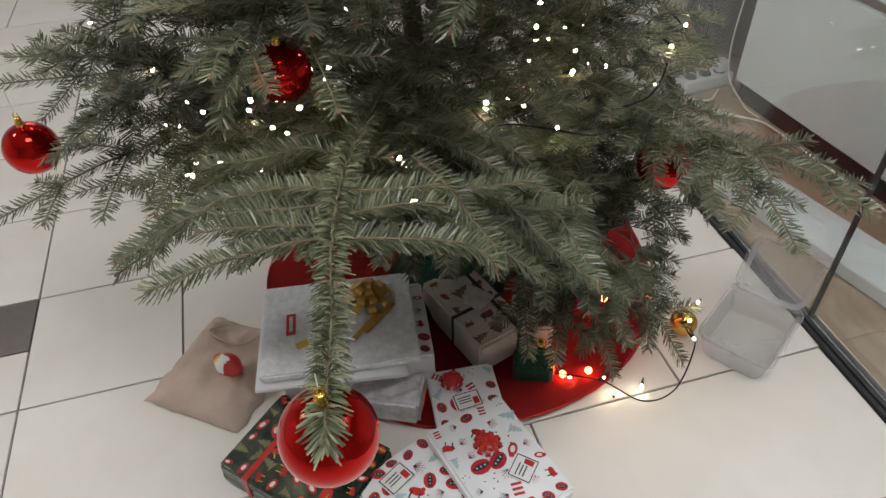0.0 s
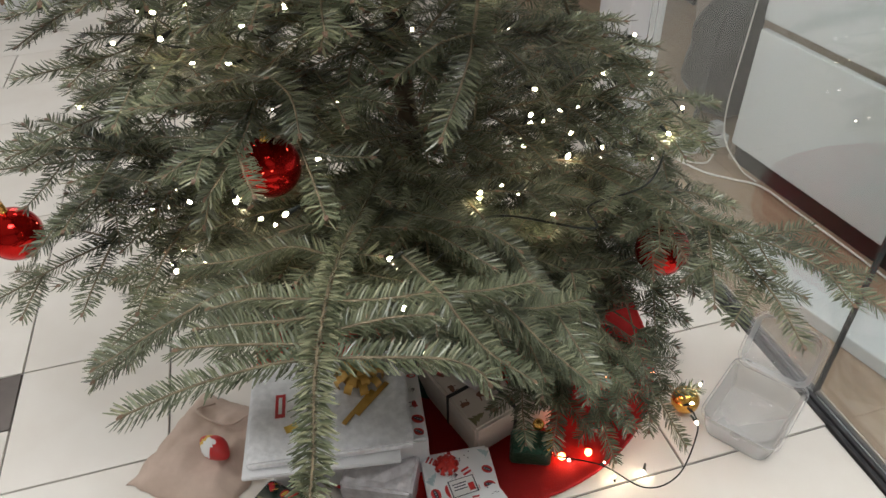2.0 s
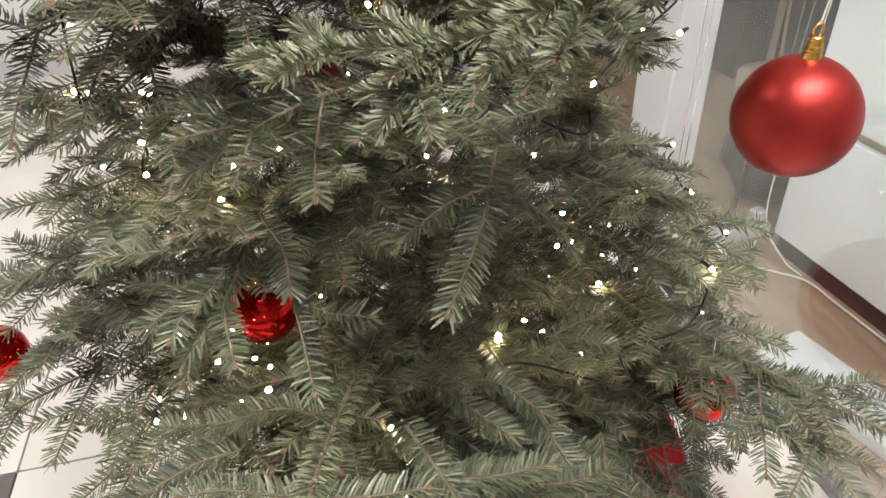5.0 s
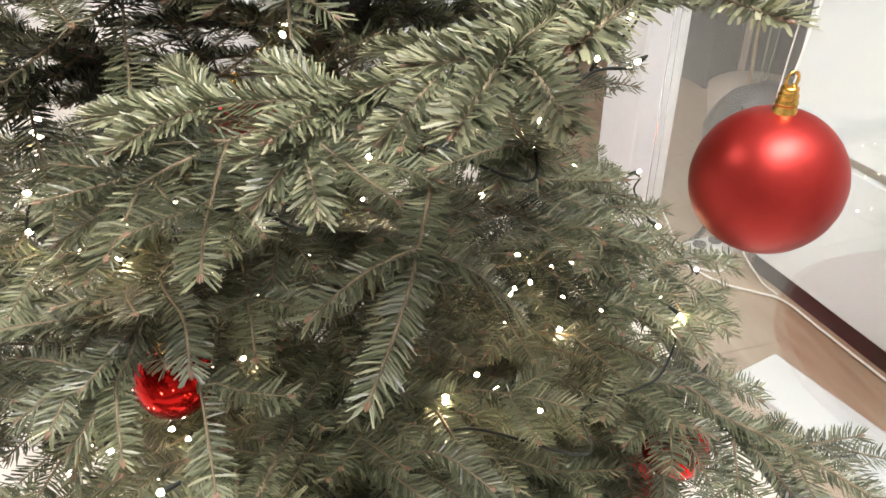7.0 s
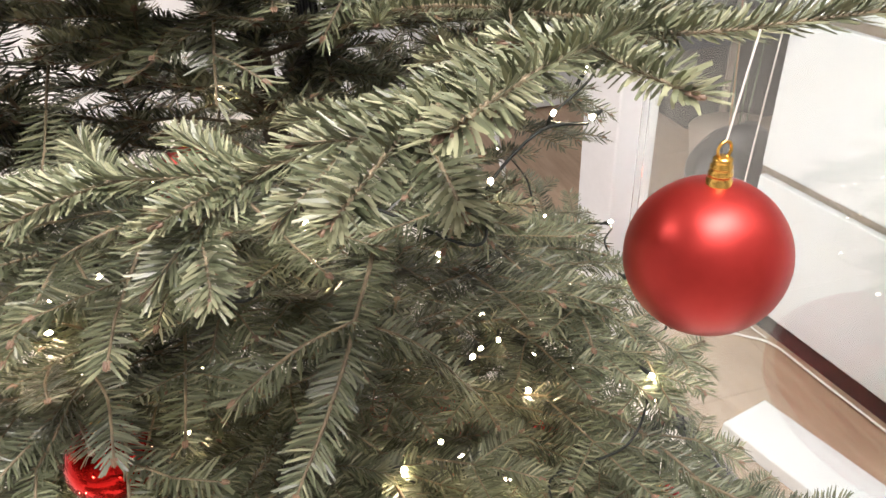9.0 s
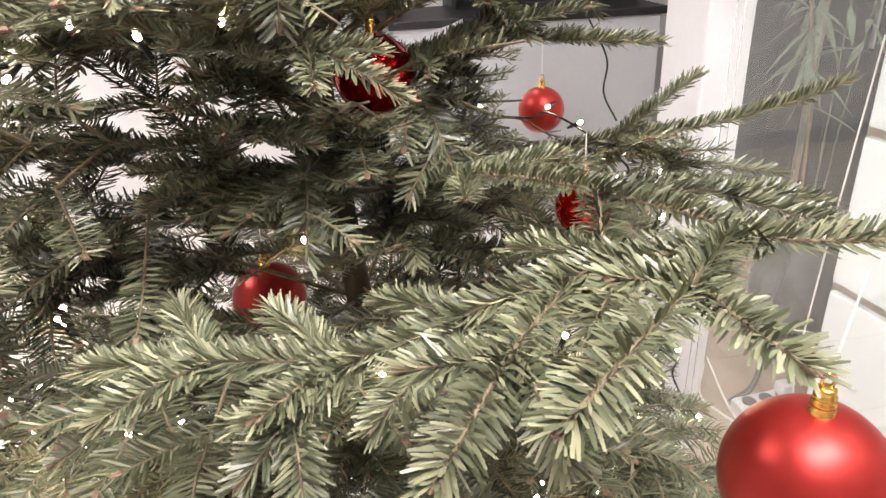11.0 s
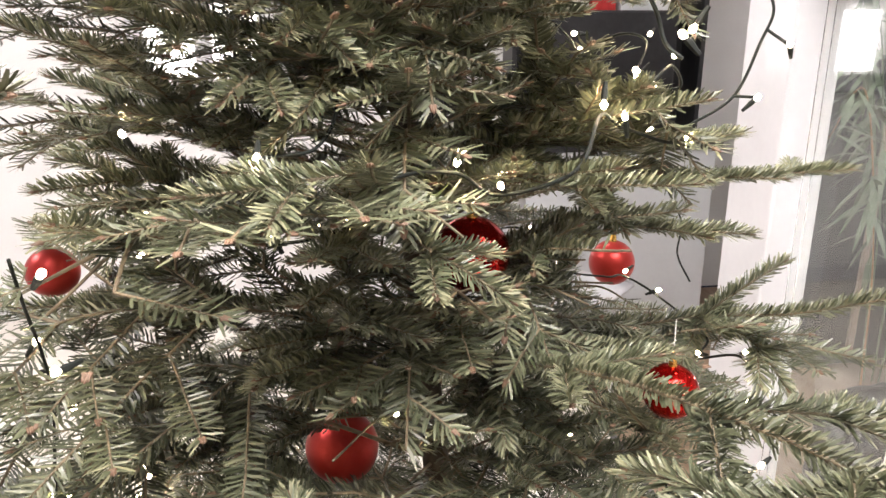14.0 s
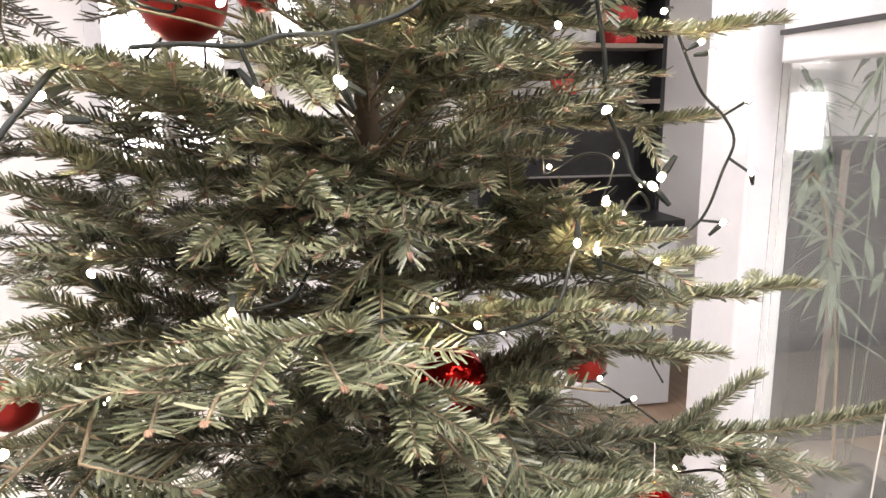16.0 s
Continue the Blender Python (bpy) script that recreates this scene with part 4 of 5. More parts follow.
def needle_mesh(name, fol, density, length, width, parent, label, clear=True):
    """All needles of one branch: flat blades that turn their broad side up, in ranks along the shoots."""
    V, slots, total = [], [], 0
    ranks = np.array(BRUSH_RANKS if fol.brush else FLAT_RANKS)
    for pts, r0, r1, bare, young, stem in fol.axes:
        seg = np.diff(pts, axis=0)
        sl = np.linalg.norm(seg, axis=1)
        L = sl.sum()
        n = max(6, int(L * (1 - bare) * density))
        u = bare + (1 - bare) * (np.arange(n) + rng.uniform(-0.7, 0.7, n)) / n
        u = np.clip(u, 0, 0.998)
        s = u * L
        cum = np.concatenate([[0], np.cumsum(sl)])
        k = np.clip(np.searchsorted(cum, s, side="right") - 1, 0, len(sl) - 1)
        T = unit(seg[k])
        base = pts[k] + T * (s - cum[k])[:, None]
        side = unit(np.cross(T, UP) + 1e-6)
        nrm = np.cross(side, T)
        rk = ranks[np.arange(n) % len(ranks)]
        phi = np.radians(rk[:, 0] + rng.normal(0, 7, n))
        rad = nrm * np.cos(phi)[:, None] + side * np.sin(phi)[:, None]
        end = np.clip((s - (L - 0.016)) / 0.016, 0, 1) if (young or stem) else np.zeros(n)
        ang = np.radians(rng.normal(62 if not fol.brush else 56, 6, n) - 30 * end)
        d = T * np.cos(ang)[:, None] + rad * np.sin(ang)[:, None]
        ln = length * rng.uniform(0.84, 1.08, n) * rk[:, 1] * (1 - 0.22 * end)
        if young:
            ln *= 0.78 + 0.22 * np.clip(s / 0.025, 0, 1)
        w = width * rng.uniform(0.85, 1.12, n)
        face = nrm + T * (0.7 * np.cos(phi))[:, None] + rng.normal(0, 0.22, (n, 3))
        across = unit(np.cross(d, face))
        base = base + rad * (r0 + (r1 - r0) * u)[:, None] * 0.7
        d2 = unit(d + nrm * rng.uniform(-0.05, 0.20, n)[:, None] + T * rng.uniform(0, 0.25, n)[:, None])
        mid = base + d * (ln * 0.5)[:, None]
        tip = mid + d2 * (ln * 0.5)[:, None]
        a = across * w[:, None] * 0.5
        keep = rng.random(n) > 0.04
        if clear:
            keep &= ~in_gap(tip)
        base, mid, tip, a, end = base[keep], mid[keep], tip[keep], a[keep], end[keep]
        n = int(keep.sum())
        if n == 0:
            continue
        V.append(np.stack([base - a * 0.5, base + a * 0.5, mid - a, mid + a, tip - a * 0.5, tip + a * 0.5], 1).reshape(-1, 3))
        # older needles darker, with inner shade painted in; this year's tips paler
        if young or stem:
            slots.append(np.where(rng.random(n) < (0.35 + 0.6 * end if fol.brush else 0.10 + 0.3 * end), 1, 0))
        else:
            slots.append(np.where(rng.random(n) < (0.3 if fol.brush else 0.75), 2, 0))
        total += n
    if not V:
        return None
    V = np.concatenate(V)
    slots = np.concatenate(slots)
    quad = np.array([[0, 1, 3, 2], [2, 3, 5, 4]])
    F = (np.arange(total)[:, None, None] * 6 + quad[None]).reshape(-1, 4)
    me = bpy.data.meshes.new(name)
    me.vertices.add(len(V))
    me.vertices.foreach_set("co", V.astype(np.float32).ravel())
    me.loops.add(F.size)
    me.loops.foreach_set("vertex_index", F.astype(np.int32).ravel())
    me.polygons.add(len(F))
    me.polygons.foreach_set("loop_start", np.arange(0, F.size, 4, dtype=np.int32))
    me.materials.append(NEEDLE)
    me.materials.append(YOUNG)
    me.materials.append(OLD_SHADED)
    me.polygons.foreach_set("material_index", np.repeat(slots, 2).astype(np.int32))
    me.polygons.foreach_set("use_smooth", np.ones(len(F), bool))
    me.update()
    ob = new(name, me)
    ob.parent = parent
    tagged(ob, label, kind="stuff")
    return ob


def wood_mesh(name, fol, parent):
    V, F, mats = [], [], []

    def ring_tube(pts, r0, r1, sides, m):
        n = len(pts)
        t = unit(np.gradient(pts, axis=0))
        ref = np.array([0.3, 0.2, 1.0])
        a = unit(np.cross(t, ref))
        b = np.cross(t, a)
        start = len(V)
        for i in range(n):
            r = r0 + (r1 - r0) * i / (n - 1)
            for k in range(sides):
                q = 2 * math.pi * k / sides
                V.append(pts[i] + (a[i] * math.cos(q) + b[i] * math.sin(q)) * r)
        for i in range(n - 1):
            for k in range(sides):
                k2 = (k + 1) % sides
                F.append((start + i * sides + k, start + i * sides + k2, start + (i + 1) * sides + k2, start + (i + 1) * sides + k))
                mats.append(m)
        F.append(tuple(start + (n - 1) * sides + k for k in range(sides)))
        mats.append(m)

    for pts, r0, r1, bare, young, stem in fol.axes:
        ring_tube(pts, r0, r1, 6 if stem else 5, 0)
    for p, d in fol.buds:
        d = unit(d)
        for off in (0, 1, -1):
            s = unit(np.cross(d, [0, 0, 1.0]) + 1e-6) * 0.0013 * off
            q = p + s - d * (0.0015 + 0.001 * abs(off))
            ring_tube(np.array([q, q + d * 0.003, q + d * 0.0055]), 0.0016, 0.0005, 5, 1)
    me = bpy.data.meshes.new(name)
    me.from_pydata([tuple(v) for v in V], [], F)
    me.materials.append(BARK)
    me.materials.append(BUD)
    me.polygons.foreach_set("material_index", np.array(mats, np.int32))
    me.polygons.foreach_set("use_smooth", np.ones(len(F), bool))
    me.update()
    ob = new(name, me)
    ob.parent = parent
    return ob


tree = tagged(new("christmas_tree"), "real fir christmas tree with dense grey-green needles", "christmas tree")
TRUNK_LINE = [(0.19, 1.04, 0.0), (0.145, 0.985, 0.5), (0.10, 0.935, 1.03), (0.08, 0.92, 1.35), (0.085, 0.93, 1.75), (0.09, 0.93, 2.12)]


def trunk_at(z):
    zs = [p[2] for p in TRUNK_LINE]
    return np.array([np.interp(z, zs, [p[0] for p in TRUNK_LINE]), np.interp(z, zs, [p[1] for p in TRUNK_LINE]), z])


tl = spline(TRUNK_LINE, 26)
smooth(part("trunk", tube(tl, [0.020 - 0.0160 * (p[2] / 2.12) for p in tl], 12), TRUNK, tree))

UP = np.array([0, 0, 1.0])


def finish(fol, clear=True, density=1000, length=0.021, width=0.0023):
    if clear:
        fol.axes = [x for x in fol.axes if x[5] or not in_gap(x[0][1:2])[0]]
        fol.buds = [x for x in fol.buds if not in_gap(x[0][None])[0]]
    b = wood_mesh("branch", fol, tree)
    needle_mesh("needles", fol, density, length, width, b, "flat grey-green fir needles", clear)


def limb(path, nodes, step=0.085, years=3, density=1000, length=0.0205, width=0.0021, up=UP, r=0.0011, side_years=None, droop=-0.06, bare_to=0.12, clear=True, roll=0.22, brush=False):
    """A branch along a given line; side shoots start in pairs at the shares of its length given by nodes."""
    fol = Foliage(brush)
    up = unit(up + rng.normal(0, roll, 3))
    pts = spline(path, 4 + 5 * len(path))
    seg = np.linalg.norm(np.diff(pts, axis=0), axis=1)
    cum = np.concatenate([[0], np.cumsum(seg)])
    whole = cum[-1]
    cum /= whole
    n = len(pts)
    fol.shoot(pts, r * (1.15 + 2.0 * whole), r * 0.9, bare_to, stem=True, bud=True)
    for j, f in enumerate(nodes):
        i = min(int(np.searchsorted(cum, f)), n - 2)
        d = unit(pts[i + 1] - pts[i])
        side = unit(np.cross(d, up))
        yy = side_years[j] if side_years else max(1, min(years, len(nodes) - j))
        for s in (-1, 1):
            a = radians(rng.uniform(44, 60))
            dd = unit(d * math.cos(a) + side * s * math.sin(a) + up * rng.uniform(-0.1, 0.1))
            grow(fol, pts[i], dd, up, yy, step * rng.uniform(0.8, 1.15), 1, droop, r * 0.8)
    finish(fol, clear, density, length, width)


# branches that stand out, each along its own line from the trunk
HI = dict(density=1450, length=0.021, width=0.0019, clear=False)
SHORT = dict(density=2700, length=0.0172, width=0.0018, clear=False, brush=True)
# low front branch with its two long side shoots and the tip that holds the bauble
limb([trunk_at(0.60), (0.03, 0.72, 0.655), (-0.03, 0.56, 0.695), (-0.064, 0.448, 0.695), (-0.079, 0.362, 0.691), (-0.09, 0.3, 0.703), (-0.097, 0.265, 0.707), (-0.101, 0.241, 0.703)], [0.22], side_years=[2], step=0.08, roll=0.05, density=2600, length=0.020, width=0.0019, clear=False, brush=True)
limb([trunk_at(0.54), (0.16, 0.74, 0.60), (0.20, 0.60, 0.565), (0.235, 0.50, 0.50)], [0.38], side_years=[2], roll=0.05, **HI)
limb([trunk_at(0.52), (0.0, 0.78, 0.60), (-0.13, 0.66, 0.62), (-0.286, 0.60, 0.573)], [0.3, 0.5], side_years=[3, 2], **HI)
limb([trunk_at(0.50), (-0.06, 0.82, 0.57), (-0.20, 0.76, 0.55), (-0.32, 0.72, 0.49)], [0.35, 0.55, 0.78], years=3)
# long plain side shoots of the low front branches, like feathers
for line in (
        [(-0.064, 0.457, 0.686), (-0.099, 0.463, 0.685), (-0.139, 0.468, 0.678), (-0.179, 0.469, 0.671), (-0.226, 0.467, 0.659)],
        [(-0.064, 0.457, 0.686), (-0.012, 0.451, 0.677), (0.041, 0.443, 0.666), (0.069, 0.434, 0.651), (0.077, 0.426, 0.639)],
        [(-0.056, 0.481, 0.69), (0.001, 0.488, 0.684), (0.043, 0.491, 0.674)],
        [(-0.064, 0.472, 0.688), (-0.109, 0.489, 0.685), (-0.152, 0.503, 0.682), (-0.178, 0.509, 0.679)],
        [(-0.046, 0.522, 0.687), (0.004, 0.521, 0.677), (0.047, 0.521, 0.673)],
        [(-0.045, 0.523, 0.688), (-0.079, 0.536, 0.687), (-0.114, 0.555, 0.679), (-0.152, 0.567, 0.667)],
        [(-0.046, 0.508, 0.685), (-0.083, 0.517, 0.679), (-0.124, 0.527, 0.677), (-0.162, 0.534, 0.675)],
):
    limb(line, [], bare_to=0, roll=0.04, density=1500, length=0.0205, width=0.0019, clear=False)
for line in (
        [(0.041, 0.618, 0.647), (0.064, 0.54, 0.652), (0.08, 0.514, 0.628), (0.102, 0.494, 0.6), (0.142, 0.474, 0.567)],
        [(0.064, 0.54, 0.652), (0.111, 0.542, 0.64), (0.161, 0.545, 0.635)],
        [(0.09, 0.567, 0.63), (0.138, 0.553, 0.6), (0.174, 0.525, 0.558), (0.216, 0.492, 0.52)],
        [(0.119, 0.562, 0.603), (0.18, 0.566, 0.573), (0.244, 0.578, 0.559)],
        [(0.019, 0.704, 0.624), (0.081, 0.671, 0.629), (0.115, 0.632, 0.623), (0.143, 0.601, 0.612)],
        [(0.093, 0.683, 0.615), (0.146, 0.67, 0.618), (0.185, 0.63, 0.603)],
):
    limb(line, [], bare_to=0, roll=0.04, density=1500, length=0.0205, width=0.0019, clear=False)
for line in (
        [(0.252, 0.628, 0.555), (0.255, 0.606, 0.516), (0.256, 0.574, 0.47)],
        [(-0.109, 0.639, 0.625), (-0.145, 0.629, 0.631), (-0.208, 0.61, 0.618), (-0.277, 0.59, 0.599)],
        [(-0.03, 0.647, 0.639), (-0.069, 0.658, 0.651), (-0.119, 0.655, 0.649), (-0.177, 0.67, 0.642)],
        [(-0.004, 0.706, 0.622), (-0.037, 0.716, 0.633), (-0.074, 0.716, 0.63)],
        [(0.091, 0.531, 0.619), (0.106, 0.522, 0.585), (0.105, 0.506, 0.555)],
        [(0.144, 0.556, 0.591), (0.164, 0.531, 0.544), (0.172, 0.513, 0.516)],
):
    limb(line, [], bare_to=0, roll=0.04, density=1500, length=0.0205, width=0.0019, clear=False)
# left branches
limb([trunk_at(0.52), (-0.1, 0.98, 0.60), (-0.28, 0.97, 0.62), (-0.45, 0.97, 0.63)], [0.3, 0.45, 0.62, 0.8], years=3)
limb([trunk_at(0.48), (-0.12, 0.93, 0.54), (-0.3, 0.88, 0.545), (-0.47, 0.83, 0.51)], [0.3, 0.5, 0.68, 0.84], years=3)
limb([trunk_at(0.66), (-0.08, 0.88, 0.74), (-0.20, 0.84, 0.755), (-0.34, 0.80, 0.73)], [0.3, 0.5, 0.7], years=3)
limb([trunk_at(0.68), (0.0, 0.84, 0.76), (-0.08, 0.765, 0.755), (-0.13, 0.71, 0.715), (-0.15, 0.68, 0.68)], [0.4, 0.6, 0.78], years=2)
# fork-shaped shoot
limb([trunk_at(0.80), (0.17, 0.78, 0.865), (0.135, 0.655, 0.86), (0.11, 0.61, 0.835), (0.079, 0.575, 0.80)], [0.35], side_years=[2], step=0.07, **HI)
limb([(0.135, 0.655, 0.86), (0.095, 0.635, 0.862), (0.052, 0.617, 0.846)], [], bare_to=0, **HI)
limb([(0.135, 0.655, 0.86), (0.175, 0.648, 0.835), (0.209, 0.643, 0.79)], [], bare_to=0, **HI)
limb([trunk_at(0.82), (0.05, 0.80, 0.90), (-0.03, 0.74, 0.905), (-0.11, 0.72, 0.87)], [0.35, 0.6, 0.8], years=2, **HI)
# right branches
limb([trunk_at(0.50), (0.25, 0.88, 0.565), (0.397, 0.80, 0.57), (0.47, 0.68, 0.545), (0.49, 0.56, 0.52), (0.485, 0.48, 0.50)], [0.4, 0.55, 0.68, 0.82], years=2)
limb([(0.45, 0.71, 0.548), (0.51, 0.62, 0.55), (0.555, 0.54, 0.545), (0.585, 0.48, 0.53)], [0.35, 0.7], side_years=[1, 1], bare_to=0)
limb([trunk_at(0.46), (0.28, 0.93, 0.50), (0.44, 0.84, 0.48), (0.56, 0.76, 0.42)], [0.35, 0.55, 0.75], years=3)
limb([trunk_at(0.26), (0.24, 0.86, 0.30), (0.341, 0.73, 0.24), (0.374, 0.63, 0.11)], [0.4, 0.6, 0.8], years=2)
limb([trunk_at(0.28), (0.3, 0.86, 0.30), (0.44, 0.73, 0.22), (0.505, 0.63, 0.10)], [0.4, 0.6, 0.8], years=2)
limb([trunk_at(0.24), (0.30, 0.92, 0.27), (0.44, 0.84, 0.22), (0.56, 0.76, 0.12)], [0.35, 0.52, 0.68, 0.84], years=2)
limb([trunk_at(0.30), (0.34, 0.97, 0.35), (0.50, 0.93, 0.31), (0.62, 0.88, 0.22)], [0.35, 0.52, 0.68, 0.84], years=2)
limb([trunk_at(0.30), (0.26, 0.84, 0.36), (0.36, 0.72, 0.34), (0.42, 0.64, 0.26)], [0.35, 0.52, 0.68, 0.84], years=2)
limb([trunk_at(0.34), (0.30, 0.86, 0.42), (0.43, 0.77, 0.39), (0.50, 0.70, 0.33)], [0.35, 0.52, 0.68, 0.84], years=2)
# the branch that crosses the front, with the matte bauble on it
limb([trunk_at(0.96), (0.20, 0.76, 1.03), (0.27, 0.645, 1.045), (0.31, 0.585, 1.045), (0.40, 0.53, 1.06), (0.50, 0.47, 1.06)], [0.3, 0.46, 0.8], side_years=[1, 2, 1], **SHORT)
limb([(0.305, 0.59, 1.042), (0.24, 0.585, 1.045), (0.17, 0.59, 1.03), (0.10, 0.60, 1.002), (0.02, 0.62, 0.998), (-0.042, 0.642, 0.99)], [0.22, 0.42, 0.62, 0.8], side_years=[1, 1, 1, 1], step=0.075, bare_to=0, **SHORT)
limb([(0.29, 0.60, 1.045), (0.235, 0.535, 1.062), (0.18, 0.48, 1.070), (0.145, 0.45, 1.068)], [0.45], side_years=[1], step=0.055, bare_to=0, **SHORT)
limb([(0.20, 0.588, 1.035), (0.155, 0.53, 1.040), (0.113, 0.474, 1.033)], [0.5], side_years=[1], step=0.05, bare_to=0, **SHORT)
limb([(0.10, 0.60, 1.002), (0.07, 0.585, 0.99), (0.037, 0.562, 0.967)], [0.5], side_years=[1], step=0.045, bare_to=0, **SHORT)
# upper shoots, short and brush-like, round the baubles
for line, nodes, ages in (
        ([(0.081, 0.905, 1.229), (0.138, 0.89, 1.203), (0.164, 0.88, 1.172), (0.214, 0.872, 1.154), (0.245, 0.875, 1.129), (0.278, 0.88, 1.11)], [0.75], [1]),
        ([(0.164, 0.88, 1.172), (0.134, 0.865, 1.182), (0.104, 0.855, 1.178), (0.082, 0.845, 1.169)], [0.5], [1]),
        ([(0.164, 0.88, 1.172), (0.224, 0.89, 1.172), (0.299, 0.905, 1.167), (0.389, 0.92, 1.173)], [0.35, 0.65], [1, 1]),
        ([(0.214, 0.872, 1.154), (0.294, 0.9, 1.142), (0.388, 0.93, 1.131), (0.514, 0.96, 1.13)], [0.3, 0.55, 0.78], [1, 1, 1]),
        ([(0.225, 0.9, 1.107), (0.28, 0.895, 1.098), (0.335, 0.89, 1.094), (0.391, 0.885, 1.089)], [0.4], [1]),
        ([(0.071, 0.85, 1.136), (0.05, 0.78, 1.164), (0.045, 0.73, 1.182)], [], []),
        ([(0.071, 0.84, 1.142), (0.058, 0.76, 1.172), (0.054, 0.685, 1.195)], [], []),
        ([(0.045, 0.73, 1.182), (0.018, 0.722, 1.18), (-0.012, 0.708, 1.178), (-0.045, 0.692, 1.179)], [0.3], [1]),
        ([(0.057, 0.83, 1.137), (0.087, 0.765, 1.127), (0.114, 0.745, 1.114), (0.141, 0.728, 1.098)], [0.55], [1]),
        ([(0.025, 0.84, 1.061), (0.046, 0.79, 1.069), (0.065, 0.775, 1.066), (0.09, 0.757, 1.062)], [0.5], [1]),
        ([(0.058, 0.87, 1.113), (0.037, 0.8, 1.122), (0.019, 0.715, 1.135)], [0.5], [1]),
        ([(0.049, 0.87, 1.123), (0.037, 0.8, 1.137), (0.032, 0.73, 1.151)], [], []),
        ([(-0.051, 0.9, 1.018), (-0.018, 0.845, 1.013), (0.006, 0.82, 1.007), (0.028, 0.8, 0.996)], [0.45], [1]),
        ([(-0.049, 1.0, 1.138), (-0.076, 0.94, 1.181), (-0.098, 0.87, 1.225), (-0.114, 0.79, 1.256)], [0.3, 0.5, 0.7, 0.85], [2, 1, 1, 1]),
        ([(-0.085, 0.86, 1.107), (-0.096, 0.79, 1.132), (-0.104, 0.74, 1.151), (-0.114, 0.7, 1.165)], [0.5], [1]),
):
    limb(line, nodes, side_years=ages, step=0.058, roll=0.2, r=0.0012, bare_to=0.04, **SHORT)
for line, nodes, ages in (
        ([(-0.075, 1.05, 1.039), (-0.114, 0.99, 1.044), (-0.142, 0.96, 1.051), (-0.167, 0.92, 1.063)], [0.4], [1]),
        ([(0.286, 0.9, 1.176), (0.249, 0.86, 1.207), (0.21, 0.815, 1.235)], [0.5], [1]),
        ([(0.286, 0.9, 1.176), (0.295, 0.88, 1.202), (0.262, 0.85, 1.226)], [], []),
        ([(0.044, 0.9, 1.221), (0.014, 0.85, 1.245), (-0.016, 0.8, 1.236), (-0.035, 0.775, 1.219)], [0.45, 0.7], [1, 1]),
        ([(0.029, 0.8, 1.235), (0.02, 0.785, 1.219), (0.005, 0.775, 1.203), (-0.016, 0.77, 1.185)], [], []),
        ([(0.098, 0.935, 0.984), (0.247, 0.955, 0.972), (0.376, 0.93, 0.993), (0.436, 0.88, 1.013), (0.494, 0.84, 1.04), (0.523, 0.81, 1.062)], [0.32, 0.55], [2, 1]),
        ([(0.376, 0.93, 0.993), (0.405, 0.925, 1.018), (0.45, 0.92, 1.051)], [], []),
        ([(0.376, 0.93, 0.993), (0.417, 0.905, 0.976), (0.441, 0.875, 0.938)], [0.5], [1]),
        ([(0.376, 0.93, 0.993), (0.354, 0.91, 0.968), (0.341, 0.9, 0.944)], [], []),
        ([(0.124, 0.93, 0.973), (0.153, 0.88, 0.978), (0.179, 0.86, 0.97), (0.209, 0.845, 0.952)], [0.5], [1]),
        ([(0.13, 0.93, 0.955), (0.147, 0.87, 0.961), (0.156, 0.83, 0.956), (0.157, 0.81, 0.942)], [0.5], [1]),
        ([(0.331, 0.86, 0.89), (0.268, 0.8, 0.957), (0.228, 0.755, 1.01)], [0.5], [1]),
        ([(0.007, 1.0, 1.114), (-0.069, 0.96, 1.13), (-0.124, 0.9, 1.149), (-0.179, 0.84, 1.154)], [0.3, 0.5, 0.7], [2, 2, 1]),
        ([(0.024, 1.0, 1.009), (-0.068, 0.98, 1.009), (-0.159, 0.94, 1.029), (-0.229, 0.9, 1.046)], [0.3, 0.5, 0.7], [2, 2, 1]),
        ([(0.018, 0.98, 0.866), (-0.077, 0.95, 0.91), (-0.157, 0.92, 0.956), (-0.226, 0.88, 0.966)], [0.3, 0.5, 0.7], [2, 2, 1]),
):
    limb(line, nodes, side_years=ages, step=0.058, roll=0.2, r=0.0012, bare_to=0.04, **SHORT)
